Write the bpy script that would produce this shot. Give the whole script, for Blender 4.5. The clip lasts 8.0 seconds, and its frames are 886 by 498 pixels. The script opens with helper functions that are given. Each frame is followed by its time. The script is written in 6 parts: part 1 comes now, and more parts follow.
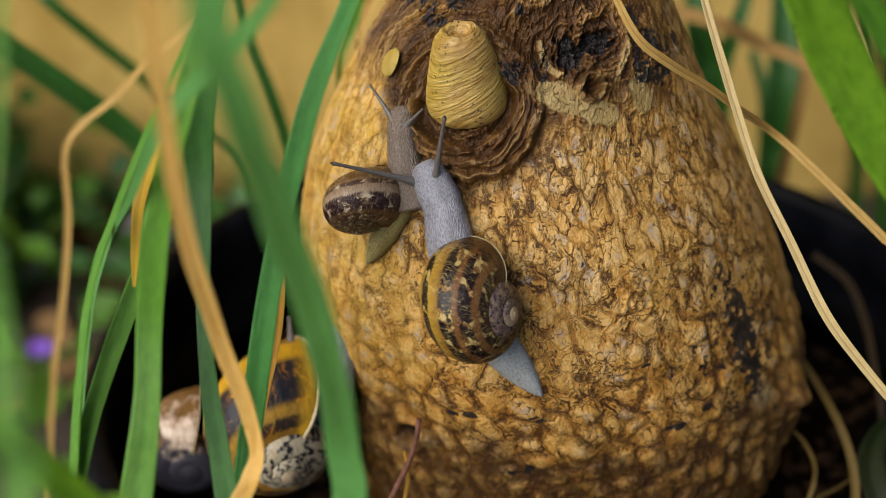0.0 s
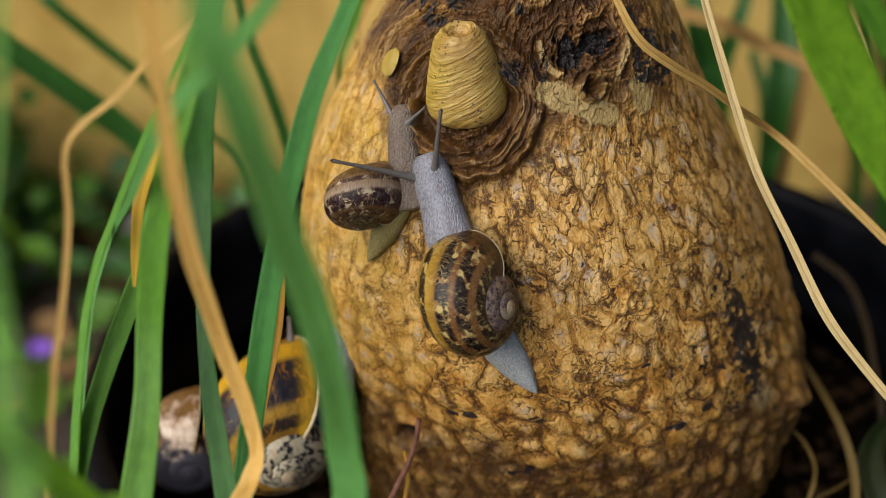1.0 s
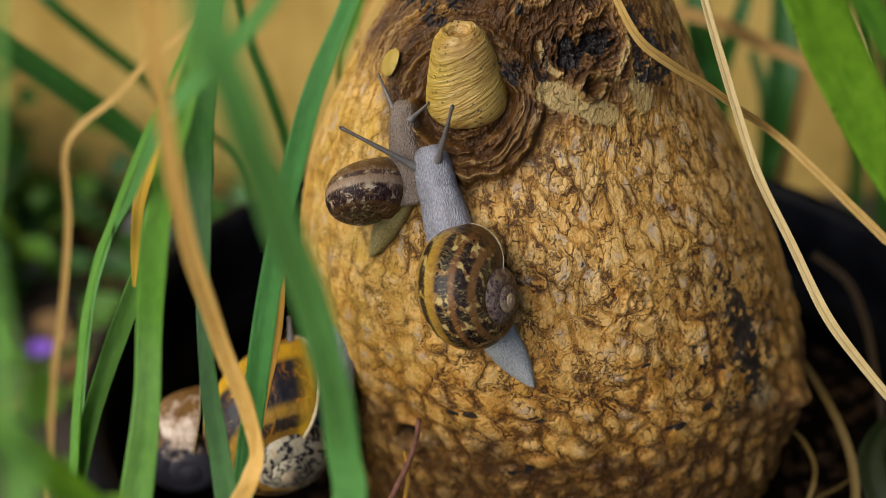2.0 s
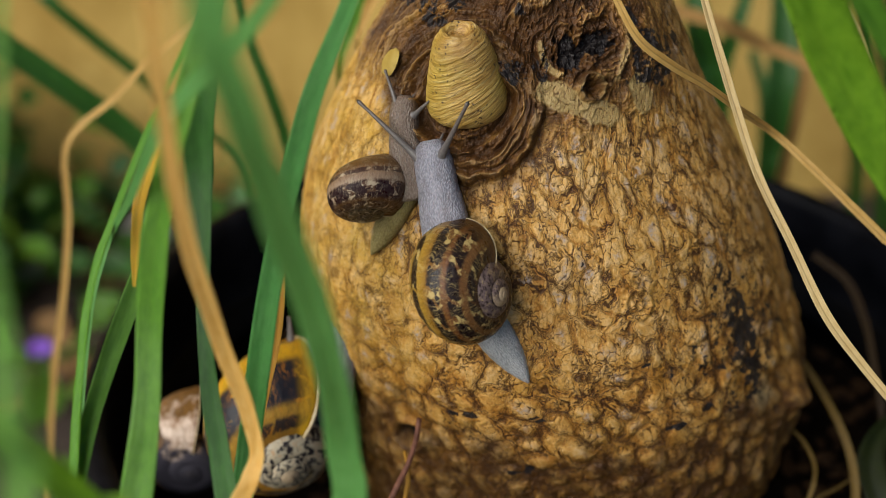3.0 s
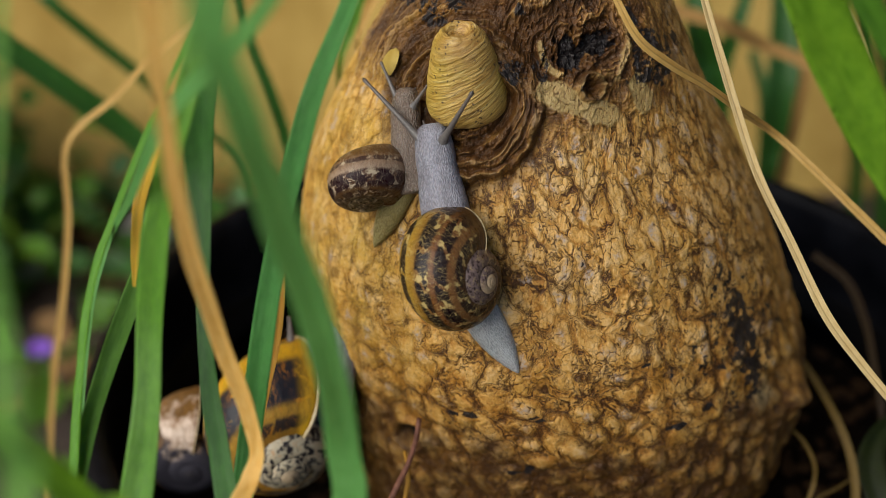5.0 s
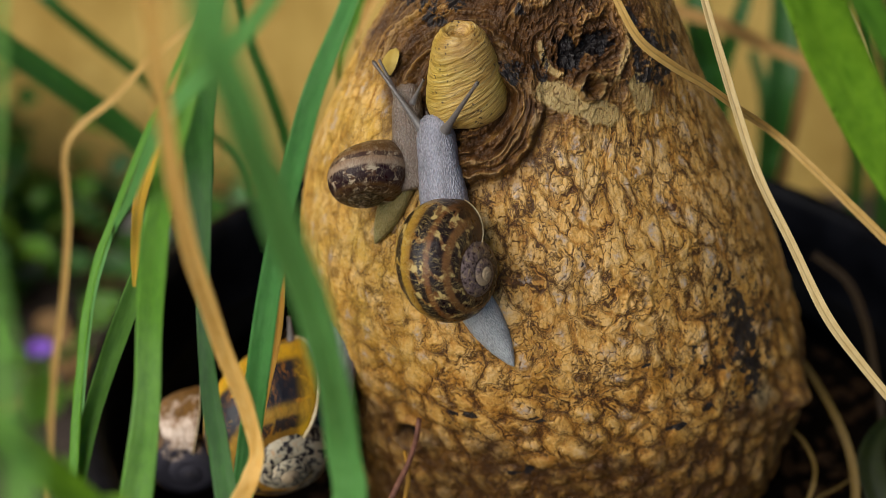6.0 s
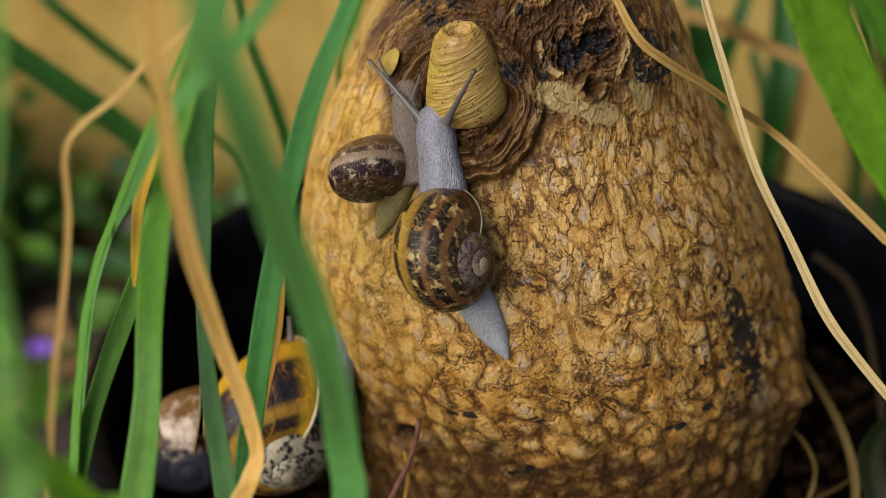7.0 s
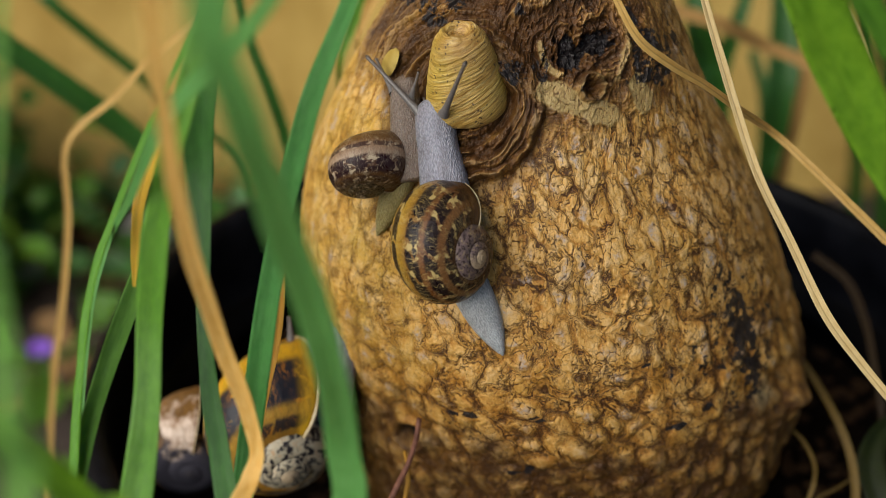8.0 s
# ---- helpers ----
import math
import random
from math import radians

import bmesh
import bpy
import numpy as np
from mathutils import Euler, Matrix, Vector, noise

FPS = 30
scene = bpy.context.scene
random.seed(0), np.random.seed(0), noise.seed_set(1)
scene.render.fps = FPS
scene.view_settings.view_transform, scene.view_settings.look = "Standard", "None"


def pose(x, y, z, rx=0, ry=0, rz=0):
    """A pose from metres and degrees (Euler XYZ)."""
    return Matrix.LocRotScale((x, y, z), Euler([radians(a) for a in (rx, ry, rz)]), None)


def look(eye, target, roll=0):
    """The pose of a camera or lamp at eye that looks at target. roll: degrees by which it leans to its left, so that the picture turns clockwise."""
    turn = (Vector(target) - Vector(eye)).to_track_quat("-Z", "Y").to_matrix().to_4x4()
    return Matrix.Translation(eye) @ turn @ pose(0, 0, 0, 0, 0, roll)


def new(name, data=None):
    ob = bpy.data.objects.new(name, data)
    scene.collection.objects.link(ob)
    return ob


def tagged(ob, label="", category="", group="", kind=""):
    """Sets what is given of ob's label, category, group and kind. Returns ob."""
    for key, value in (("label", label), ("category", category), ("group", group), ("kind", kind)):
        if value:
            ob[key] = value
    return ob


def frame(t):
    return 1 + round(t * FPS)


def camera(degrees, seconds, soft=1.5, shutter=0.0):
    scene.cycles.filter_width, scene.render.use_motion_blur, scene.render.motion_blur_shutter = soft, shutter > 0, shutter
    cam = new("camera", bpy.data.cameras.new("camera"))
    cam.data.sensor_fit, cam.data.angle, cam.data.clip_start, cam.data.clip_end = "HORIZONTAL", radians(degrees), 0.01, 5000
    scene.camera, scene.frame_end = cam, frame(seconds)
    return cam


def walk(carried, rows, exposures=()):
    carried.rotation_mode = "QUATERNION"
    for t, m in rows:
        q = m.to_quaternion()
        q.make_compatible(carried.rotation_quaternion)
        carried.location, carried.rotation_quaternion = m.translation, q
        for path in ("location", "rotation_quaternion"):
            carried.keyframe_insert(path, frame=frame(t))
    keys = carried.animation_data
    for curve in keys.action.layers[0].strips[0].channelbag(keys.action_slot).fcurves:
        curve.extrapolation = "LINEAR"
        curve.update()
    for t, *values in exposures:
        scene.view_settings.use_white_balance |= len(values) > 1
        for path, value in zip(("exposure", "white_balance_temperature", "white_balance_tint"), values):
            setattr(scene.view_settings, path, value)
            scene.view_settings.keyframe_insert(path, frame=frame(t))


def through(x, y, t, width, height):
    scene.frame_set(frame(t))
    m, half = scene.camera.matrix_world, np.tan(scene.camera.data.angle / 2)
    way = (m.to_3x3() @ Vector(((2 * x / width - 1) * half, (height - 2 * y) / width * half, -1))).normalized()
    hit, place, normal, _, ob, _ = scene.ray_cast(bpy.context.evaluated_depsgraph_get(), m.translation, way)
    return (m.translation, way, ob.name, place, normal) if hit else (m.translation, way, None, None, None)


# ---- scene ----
# ---- camera ----
cam = camera(36, 8.0, soft=0.55)
EYE, AIM = (-0.0285, -0.317, 0.4335), (-0.0285, 0.53105, -0.09642)
BRIGHT = 0.54
walk(cam, [(0.0, look(EYE, AIM)), (8.0, look(EYE, AIM))],
     exposures=[(0.0, BRIGHT), (1.5, BRIGHT - 0.03), (3.0, BRIGHT - 0.13), (4.5, BRIGHT - 0.16), (6.0, BRIGHT - 0.12), (8.0, BRIGHT - 0.09)])
cam.data.dof.use_dof = True
cam.data.dof.focus_distance = 0.309
cam.data.dof.aperture_fstop = 7.5

# ---- sky and sun ----
world = bpy.data.worlds.new("sky")
scene.world = world
world.use_nodes = True
sky = world.node_tree.nodes.new("ShaderNodeTexSky")
sky.sky_type, sky.sun_disc = "NISHITA", False
sky.sun_elevation, sky.sun_rotation = radians(36), radians(229)
background = world.node_tree.nodes["Background"]
background.inputs["Strength"].default_value = 0.05
world.node_tree.links.new(sky.outputs[0], background.inputs["Color"])
sun = new("sun", bpy.data.lights.new("sun", "SUN"))
sun.data.energy, sun.data.angle, sun.data.color = 3.2, radians(60), (1.0, 0.955, 0.87)
sun.matrix_world = look((-0.60, -0.54, 0.58), (0, 0, 0))


# ---- materials ----
class Graph:
    """A node material, built node by node."""

    def __init__(self, name):
        self.material = bpy.data.materials.new(name)
        self.material.use_nodes = True
        self.tree = self.material.node_tree
        self.tree.nodes.clear()
        self.out = self.tree.nodes.new("ShaderNodeOutputMaterial")

    def add(self, kind, inputs=(), out=0, **props):
        node = self.tree.nodes.new("ShaderNode" + kind)
        if "operation" in props:
            node.operation = props["operation"]
        if "use_clamp" in props:
            node.use_clamp = props["use_clamp"]
        if "feature" in props:
            node.feature = props["feature"]
        if "attribute_name" in props:
            node.attribute_name = props["attribute_name"]
        for key, value in dict(inputs).items():
            if isinstance(value, bpy.types.NodeSocket):
                self.tree.links.new(value, node.inputs[key])
            else:
                node.inputs[key].default_value = value
        return node.outputs[out]

    def place(self, scale=(1, 1, 1), uv=False):
        at = self.add("TexCoord", out="UV" if uv else "Object")
        return self.add("Mapping", {"Vector": at, "Scale": scale})

    def noise(self, at, scale, detail=4.0, rough=0.55, warp=0.0):
        return self.add("TexNoise", {"Vector": at, "Scale": scale, "Detail": detail, "Roughness": rough, "Distortion": warp})

    def cells(self, at, scale, feature="DISTANCE_TO_EDGE", jitter=1.0, out="Distance"):
        return self.add("TexVoronoi", {"Vector": at, "Scale": scale, "Randomness": jitter}, out=out, feature=feature)

    def warp(self, at, scale, amount):
        wobble = self.add("TexNoise", {"Vector": at, "Scale": scale, "Detail": 3.0}, out="Color")
        moved = self.add("VectorMath", {0: wobble, 1: (0.5, 0.5, 0.5)}, operation="SUBTRACT")
        moved = self.add("VectorMath", {0: moved, "Scale": amount}, operation="SCALE")
        return self.add("VectorMath", {0: at, 1: moved}, operation="ADD")

    def ramp(self, value, *stops):
        node = self.tree.nodes.new("ShaderNodeValToRGB")
        while len(node.color_ramp.elements) < len(stops):
            node.color_ramp.elements.new(0.5)
        for element, (place, colour) in zip(node.color_ramp.elements, stops):
            element.position = place
            element.color = (*colour, 1) if isinstance(colour, tuple) else (colour, colour, colour, 1)
        self.tree.links.new(value, node.inputs[0])
        return node.outputs[0]

    def mix(self, fac, a, b, blend="MIX"):
        node = self.tree.nodes.new("ShaderNodeMix")
        node.data_type, node.blend_type = "RGBA", blend
        for key, value in ((0, fac), (6, a), (7, b)):
            if isinstance(value, bpy.types.NodeSocket):
                self.tree.links.new(value, node.inputs[key])
            else:
                node.inputs[key].default_value = (*value, 1) if isinstance(value, tuple) else value
        return node.outputs[2]

    def maths(self, operation, a, b=0.5, clamp=False):
        return self.add("Math", {0: a, 1: b}, operation=operation, use_clamp=clamp)

    def attribute(self, name):
        return self.add("Attribute", out="Fac", attribute_name=name)

    def bump(self, height, strength=0.5, distance=0.0005, normal=None):
        given = {"Height": height, "Strength": strength, "Distance": distance}
        if normal is not None:
            given["Normal"] = normal
        return self.add("Bump", given)

    def surface(self, colour, rough=0.6, normal=None, **more):
        given = {"Base Color": (*colour, 1) if isinstance(colour, tuple) else colour, "Roughness": rough}
        if normal is not None:
            given["Normal"] = normal
        for key, value in more.items():
            given[key.replace("_", " ")] = value
        return self.add("BsdfPrincipled", given)

    def done(self, shader):
        self.tree.links.new(shader, self.out.inputs["Surface"])
        return self.material


def bark_material():
    g = Graph("caudex_bark")
    at = g.place()
    warped = g.warp(at, 220, 0.0035)
    relief = g.attribute("relief")
    grain = g.noise(at, 1300, 5, 0.65)
    patch = g.noise(at, 75, 4, 0.6)
    fine = g.cells(warped, 330)
    tone = g.maths("ADD", g.maths("MULTIPLY", relief, 0.84), g.maths("MULTIPLY", g.ramp(grain, (0.32, 0.0), (0.68, 1.0)), 0.17))
    colour = g.ramp(tone, (0.12, (0.035, 0.0112, 0.0021)), (0.32, (0.22, 0.083, 0.0105)), (0.50, (0.48, 0.216, 0.036)), (0.64, (0.65, 0.360, 0.090)), (0.84, (0.75, 0.49, 0.21)))
    colour = g.mix(g.ramp(patch, (0.46, 0.0), (0.68, 0.45)), colour, g.mix(0.5, colour, (0.294, 0.182, 0.0084)))
    colour = g.mix(g.maths("MULTIPLY", g.attribute("moss"), g.ramp(g.noise(at, 120, 4), (0.35, 0.25), (0.65, 0.7))), colour, g.mix(0.6, colour, (0.62, 0.42, 0.04)))
    crack = g.ramp(fine, (0.0, 1.0), (0.045, 0.0))
    crack = g.maths("MULTIPLY", crack, g.ramp(g.noise(at, 160, 3), (0.47, 0.0), (0.60, 0.5)))
    ridges = g.place((1, 1, 0.55))
    wander = g.ramp(g.noise(g.warp(ridges, 260, 0.0025), 350, 4, 0.65), (0.472, 0.0), (0.50, 1.0), (0.528, 0.0))
    wander = g.maths("MULTIPLY", wander, g.ramp(g.noise(at, 230, 3), (0.50, 0.0), (0.60, 0.5)))
    hair = g.ramp(g.noise(g.place((1, 1, 0.4)), 1150, 3, 0.6), (0.478, 0.0), (0.50, 0.8), (0.522, 0.0))
    hair = g.maths("MULTIPLY", hair, g.ramp(g.noise(at, 340, 3), (0.48, 0.0), (0.58, 0.6)))
    colour = g.mix(g.maths("MULTIPLY", g.ramp(g.noise(ridges, 260, 4, 0.6), (0.50, 0.0), (0.62, 0.18)), 1.0), colour, (0.252, 0.105, 0.0126))
    colour = g.mix(g.maths("MAXIMUM", g.maths("MAXIMUM", crack, wander), hair), colour, (0.0385, 0.0119, 0.0028))
    shiver = g.maths("MULTIPLY", g.maths("SUBTRACT", g.noise(at, 1300, 5, 0.7), 0.5), 0.24)
    edge = g.maths("ADD", g.attribute("edge"), shiver)
    run = lambda place, wide: g.ramp(g.maths("ABSOLUTE", g.maths("SUBTRACT", edge, place)), (wide * 0.35, 1.0), (wide, 0.0))
    near_runs, far_runs = g.attribute("near_runs"), g.attribute("far_runs")
    cracks = g.maths("MULTIPLY", g.maths("MAXIMUM", run(0.03, 0.060), g.maths("MULTIPLY", run(0.20, 0.036), 0.85)), g.maths("ADD", g.maths("MULTIPLY", near_runs, 0.75), 0.25))
    cracks = g.maths("MAXIMUM", cracks, g.maths("MULTIPLY", g.maths("MAXIMUM", run(0.11, 0.034), g.maths("MULTIPLY", run(0.32, 0.034), 0.85)), far_runs))
    tiny = g.ramp(g.maths("ADD", g.attribute("craze"), shiver), (0.03, 0.9), (0.095, 0.0))
    cracks = g.maths("MAXIMUM", cracks, g.maths("MULTIPLY", tiny, g.attribute("crazing")))
    colour = g.mix(g.maths("MULTIPLY", cracks, 0.95), colour, (0.050, 0.0155, 0.0025))
    strands = g.add("CombineXYZ", {0: g.maths("MULTIPLY", g.attribute("fibre"), 1700.0), 1: g.maths("MULTIPLY", g.attribute("sweep"), 2.6), 2: 0.0})
    strands = g.warp(strands, 0.6, 1.0)
    strand, thread = g.noise(strands, 0.5, 5, 0.65), g.noise(strands, 1.3, 4, 0.65)
    knots = g.noise(at, 420, 4, 0.65)
    woody = g.ramp(g.maths("ADD", g.maths("MULTIPLY", strand, 0.55), g.maths("MULTIPLY", knots, 0.45)), (0.38, (0.010, 0.005, 0.003)), (0.45, (0.065, 0.027, 0.009)), (0.52, (0.20, 0.092, 0.030)), (0.60, (0.48, 0.30, 0.14)))
    woody = g.mix(g.ramp(thread, (0.46, 0.0), (0.50, 0.85), (0.54, 0.0)), woody, (0.018, 0.007, 0.004))
    colour = g.mix(g.maths("MULTIPLY", g.attribute("crown"), 0.9), colour, g.mix(0.6, colour, woody))
    lilac = g.maths("MULTIPLY", g.attribute("eye"), g.ramp(grain, (0.38, 0.0), (0.6, 0.9)))
    colour = g.mix(lilac, colour, (0.42, 0.36, 0.34))
    colour = g.mix(g.maths("MULTIPLY", g.maths("MULTIPLY", g.attribute("pale"), g.ramp(grain, (0.3, 0.45), (0.6, 0.9))), g.maths("SUBTRACT", 1.0, g.maths("MULTIPLY", tiny, 0.8))), colour, (0.40, 0.30, 0.125))
    # dark brown mask: damp bark, and shade painted in at the trunk's foot
    damp_shade = g.maths("MULTIPLY", g.attribute("damp_shade"), g.ramp(g.noise(at, 210, 5, 0.65), (0.3, 0.40), (0.6, 1.0)))
    colour = g.mix(damp_shade, colour, g.mix(grain, (0.020, 0.008, 0.0025), (0.11, 0.046, 0.012)))
    soot = g.maths("SUBTRACT", g.attribute("soot"), g.ramp(g.noise(at, 330, 6, 0.75), (0.30, 0.1), (0.70, 0.9)))
    colour = g.mix(g.ramp(soot, (0.0, 0.0), (0.06, 0.97)), colour, (0.0126, 0.0105, 0.0119))
    normal = g.bump(g.maths("SUBTRACT", g.maths("SUBTRACT", fine, wander), g.maths("MULTIPLY", cracks, 1.2)), 0.5, 0.0004)
    normal = g.bump(grain, 0.7, 0.0006, normal)
    return g.done(g.surface(colour, g.ramp(grain, (0.3, 0.48), (0.7, 0.27)), normal, Specular_IOR_Level=0.38))


def stub_material():
    g = Graph("stub_bark")
    at = g.place()
    ring, seam = g.attribute("ring"), g.attribute("seam")
    flat = g.add("CombineXYZ", {0: g.maths("MULTIPLY", g.attribute("round"), 1.2), 1: g.maths("MULTIPLY", ring, 30.0)})
    flat = g.warp(flat, 1.2, 0.5)
    grain = g.noise(flat, 1.0, 6, 0.72)
    threads = g.noise(g.add("VectorMath", {0: flat, 1: (0.5, 4.0, 1)}, operation="MULTIPLY"), 1.0, 4, 0.7)
    colour = g.ramp(grain, (0.32, (0.20, 0.095, 0.014)), (0.42, (0.40, 0.225, 0.04)), (0.52, (0.60, 0.39, 0.10)), (0.70, (0.74, 0.58, 0.27)))
    colour = g.mix(g.ramp(threads, (0.53, 0.0), (0.62, 0.6)), colour, (0.16, 0.066, 0.012))
    hairline = g.noise(g.add("VectorMath", {0: flat, 1: (0.35, 2.0, 1)}, operation="MULTIPLY"), 1.0, 4, 0.6)
    colour = g.mix(g.maths("MULTIPLY", g.ramp(hairline, (0.470, 0.0), (0.495, 0.95), (0.520, 0.0)), g.ramp(g.noise(at, 170, 3), (0.38, 0.25), (0.56, 1.0))), colour, (0.06, 0.022, 0.005))
    groove = g.ramp(seam, (0.0, 0.9), (0.10, 0.0), (0.93, 0.0), (1.0, 0.9))
    colour = g.mix(g.maths("MULTIPLY", groove, g.ramp(g.noise(at, 150, 3), (0.36, 0.1), (0.56, 1.0))), colour, (0.055, 0.022, 0.006))
    colour = g.mix(g.ramp(g.noise(at, 70, 3), (0.52, 0.0), (0.66, 0.3)), colour, (0.42, 0.34, 0.03))
    colour = g.mix(g.ramp(g.noise(g.warp(at, 90, 0.01), 60, 4), (0.50, 0.0), (0.66, 0.45)), colour, (0.30, 0.15, 0.04))
    leftward = g.ramp(g.maths("MULTIPLY", g.maths("ADD", g.add("SeparateXYZ", {0: at}, out="X"), g.maths("MULTIPLY", g.noise(at, 120, 3), 0.008)), -30.0), (0.66, 0.0), (0.84, 0.40))
    colour = g.mix(leftward, colour, g.mix(0.65, colour, (0.50, 0.42, 0.03)))
    speck = g.ramp(g.cells(g.warp(at, 900, 0.0014), 760, "F1"), (0.16, 1.0), (0.25, 0.0))
    speck = g.maths("MULTIPLY", speck, g.ramp(g.noise(at, 150, 3), (0.44, 0.0), (0.52, 0.95)))
    colour = g.mix(speck, colour, (0.028, 0.014, 0.010))
    normal = g.bump(g.maths("ADD", grain, threads), 0.5, 0.0003)
    return g.done(g.surface(colour, 0.45, normal))


def leaf_material(name, low, high, rough=0.38, through=0.3, spots=0.0):
    """A strap leaf: parallel veins along it, lighter blotches, thin enough to let light through."""
    g = Graph(name)
    at = g.place((14, 1.2, 1), uv=True)
    vein = g.noise(at, 6, 3, 0.6)
    blotch = g.noise(g.place((1.5, 5, 1), uv=True), 2.5, 4, 0.6)
    colour = g.mix(g.ramp(g.maths("ADD", g.maths("MULTIPLY", vein, 0.5), g.maths("MULTIPLY", blotch, 0.5)), (0.36, 0.0), (0.66, 1.0)), low, high)
    if spots:
        fleck = g.ramp(g.noise(g.place((3, 60, 1), uv=True), 1.5, 5, 0.7), (0.56, 0.0), (0.70, spots))
        colour = g.mix(fleck, colour, (0.12, 0.05, 0.015))
    if spots >= 0.2:
        across = g.add("SeparateXYZ", {0: g.add("TexCoord", out="UV")}, out="X")
        rib = g.maths("ABSOLUTE", g.maths("SUBTRACT", across, 0.56))
        colour = g.mix(g.ramp(rib, (0.03, 0.55), (0.09, 0.0)), colour, (0.20, 0.10, 0.025))
    normal = g.bump(vein, 0.35, 0.0006)
    base = g.surface(colour, rough, normal, Specular_IOR_Level=0.40)
    lit = g.add("BsdfTranslucent", {"Color": g.add("Gamma", {0: g.mix(0.35, colour, high), 1: 0.5})})
    return g.done(g.add("MixShader", {0: through, 1: base, 2: lit}))


def skin_material(name, low, high, tint):
    """Wet snail skin: rows of pale granules on grey."""
    g = Graph(name)
    at = g.place((0.42, 1, 1))
    grit = g.cells(g.warp(at, 500, 0.0004), 3300, "F1")
    cloud = g.noise(at, 260, 4, 0.6)
    across = g.maths("ABSOLUTE", g.add("SeparateXYZ", {0: g.add("TexCoord", out="Object")}, out="Y"))
    ridge = g.ramp(g.maths("MULTIPLY", across, 200.0), (0.05, 0.75), (0.45, 0.2), (0.9, 0.0))
    colour = g.mix(g.maths("ADD", g.maths("MULTIPLY", g.ramp(cloud, (0.35, 0.0), (0.68, 1.0)), 0.45), g.maths("MULTIPLY", ridge, 0.6), clamp=True), low, high)
    colour = g.mix(g.ramp(grit, (0.12, 0.30), (0.42, 0.0)), colour, tint)
    colour = g.mix(g.ramp(grit, (0.50, 0.0), (0.80, 0.4)), colour, tuple(0.4 * c for c in low))
    normal = g.bump(g.ramp(grit, (0.0, 1.0), (0.8, 0.0)), 0.7, 0.0003)
    return g.done(g.surface(colour, 0.30, normal, Subsurface_Weight=0.15, Subsurface_Radius=(0.002, 0.001, 0.0008), Specular_IOR_Level=0.4))


def tentacle_material(name, low, high):
    g = Graph(name)
    along = g.add("SeparateXYZ", {0: g.add("TexCoord", out="UV")}, out="Y")
    grain = g.noise(g.place(), 1800, 3)
    colour = g.mix(along, low, high)
    colour = g.mix(g.ramp(grain, (0.4, 0.0), (0.7, 0.4)), colour, (0.22, 0.20, 0.19))
    colour = g.mix(g.ramp(along, (0.965, 0.0), (0.975, 1.0)), colour, (0.015, 0.012, 0.012))
    return g.done(g.surface(colour, 0.35, g.bump(grain, 0.4, 0.0002)))


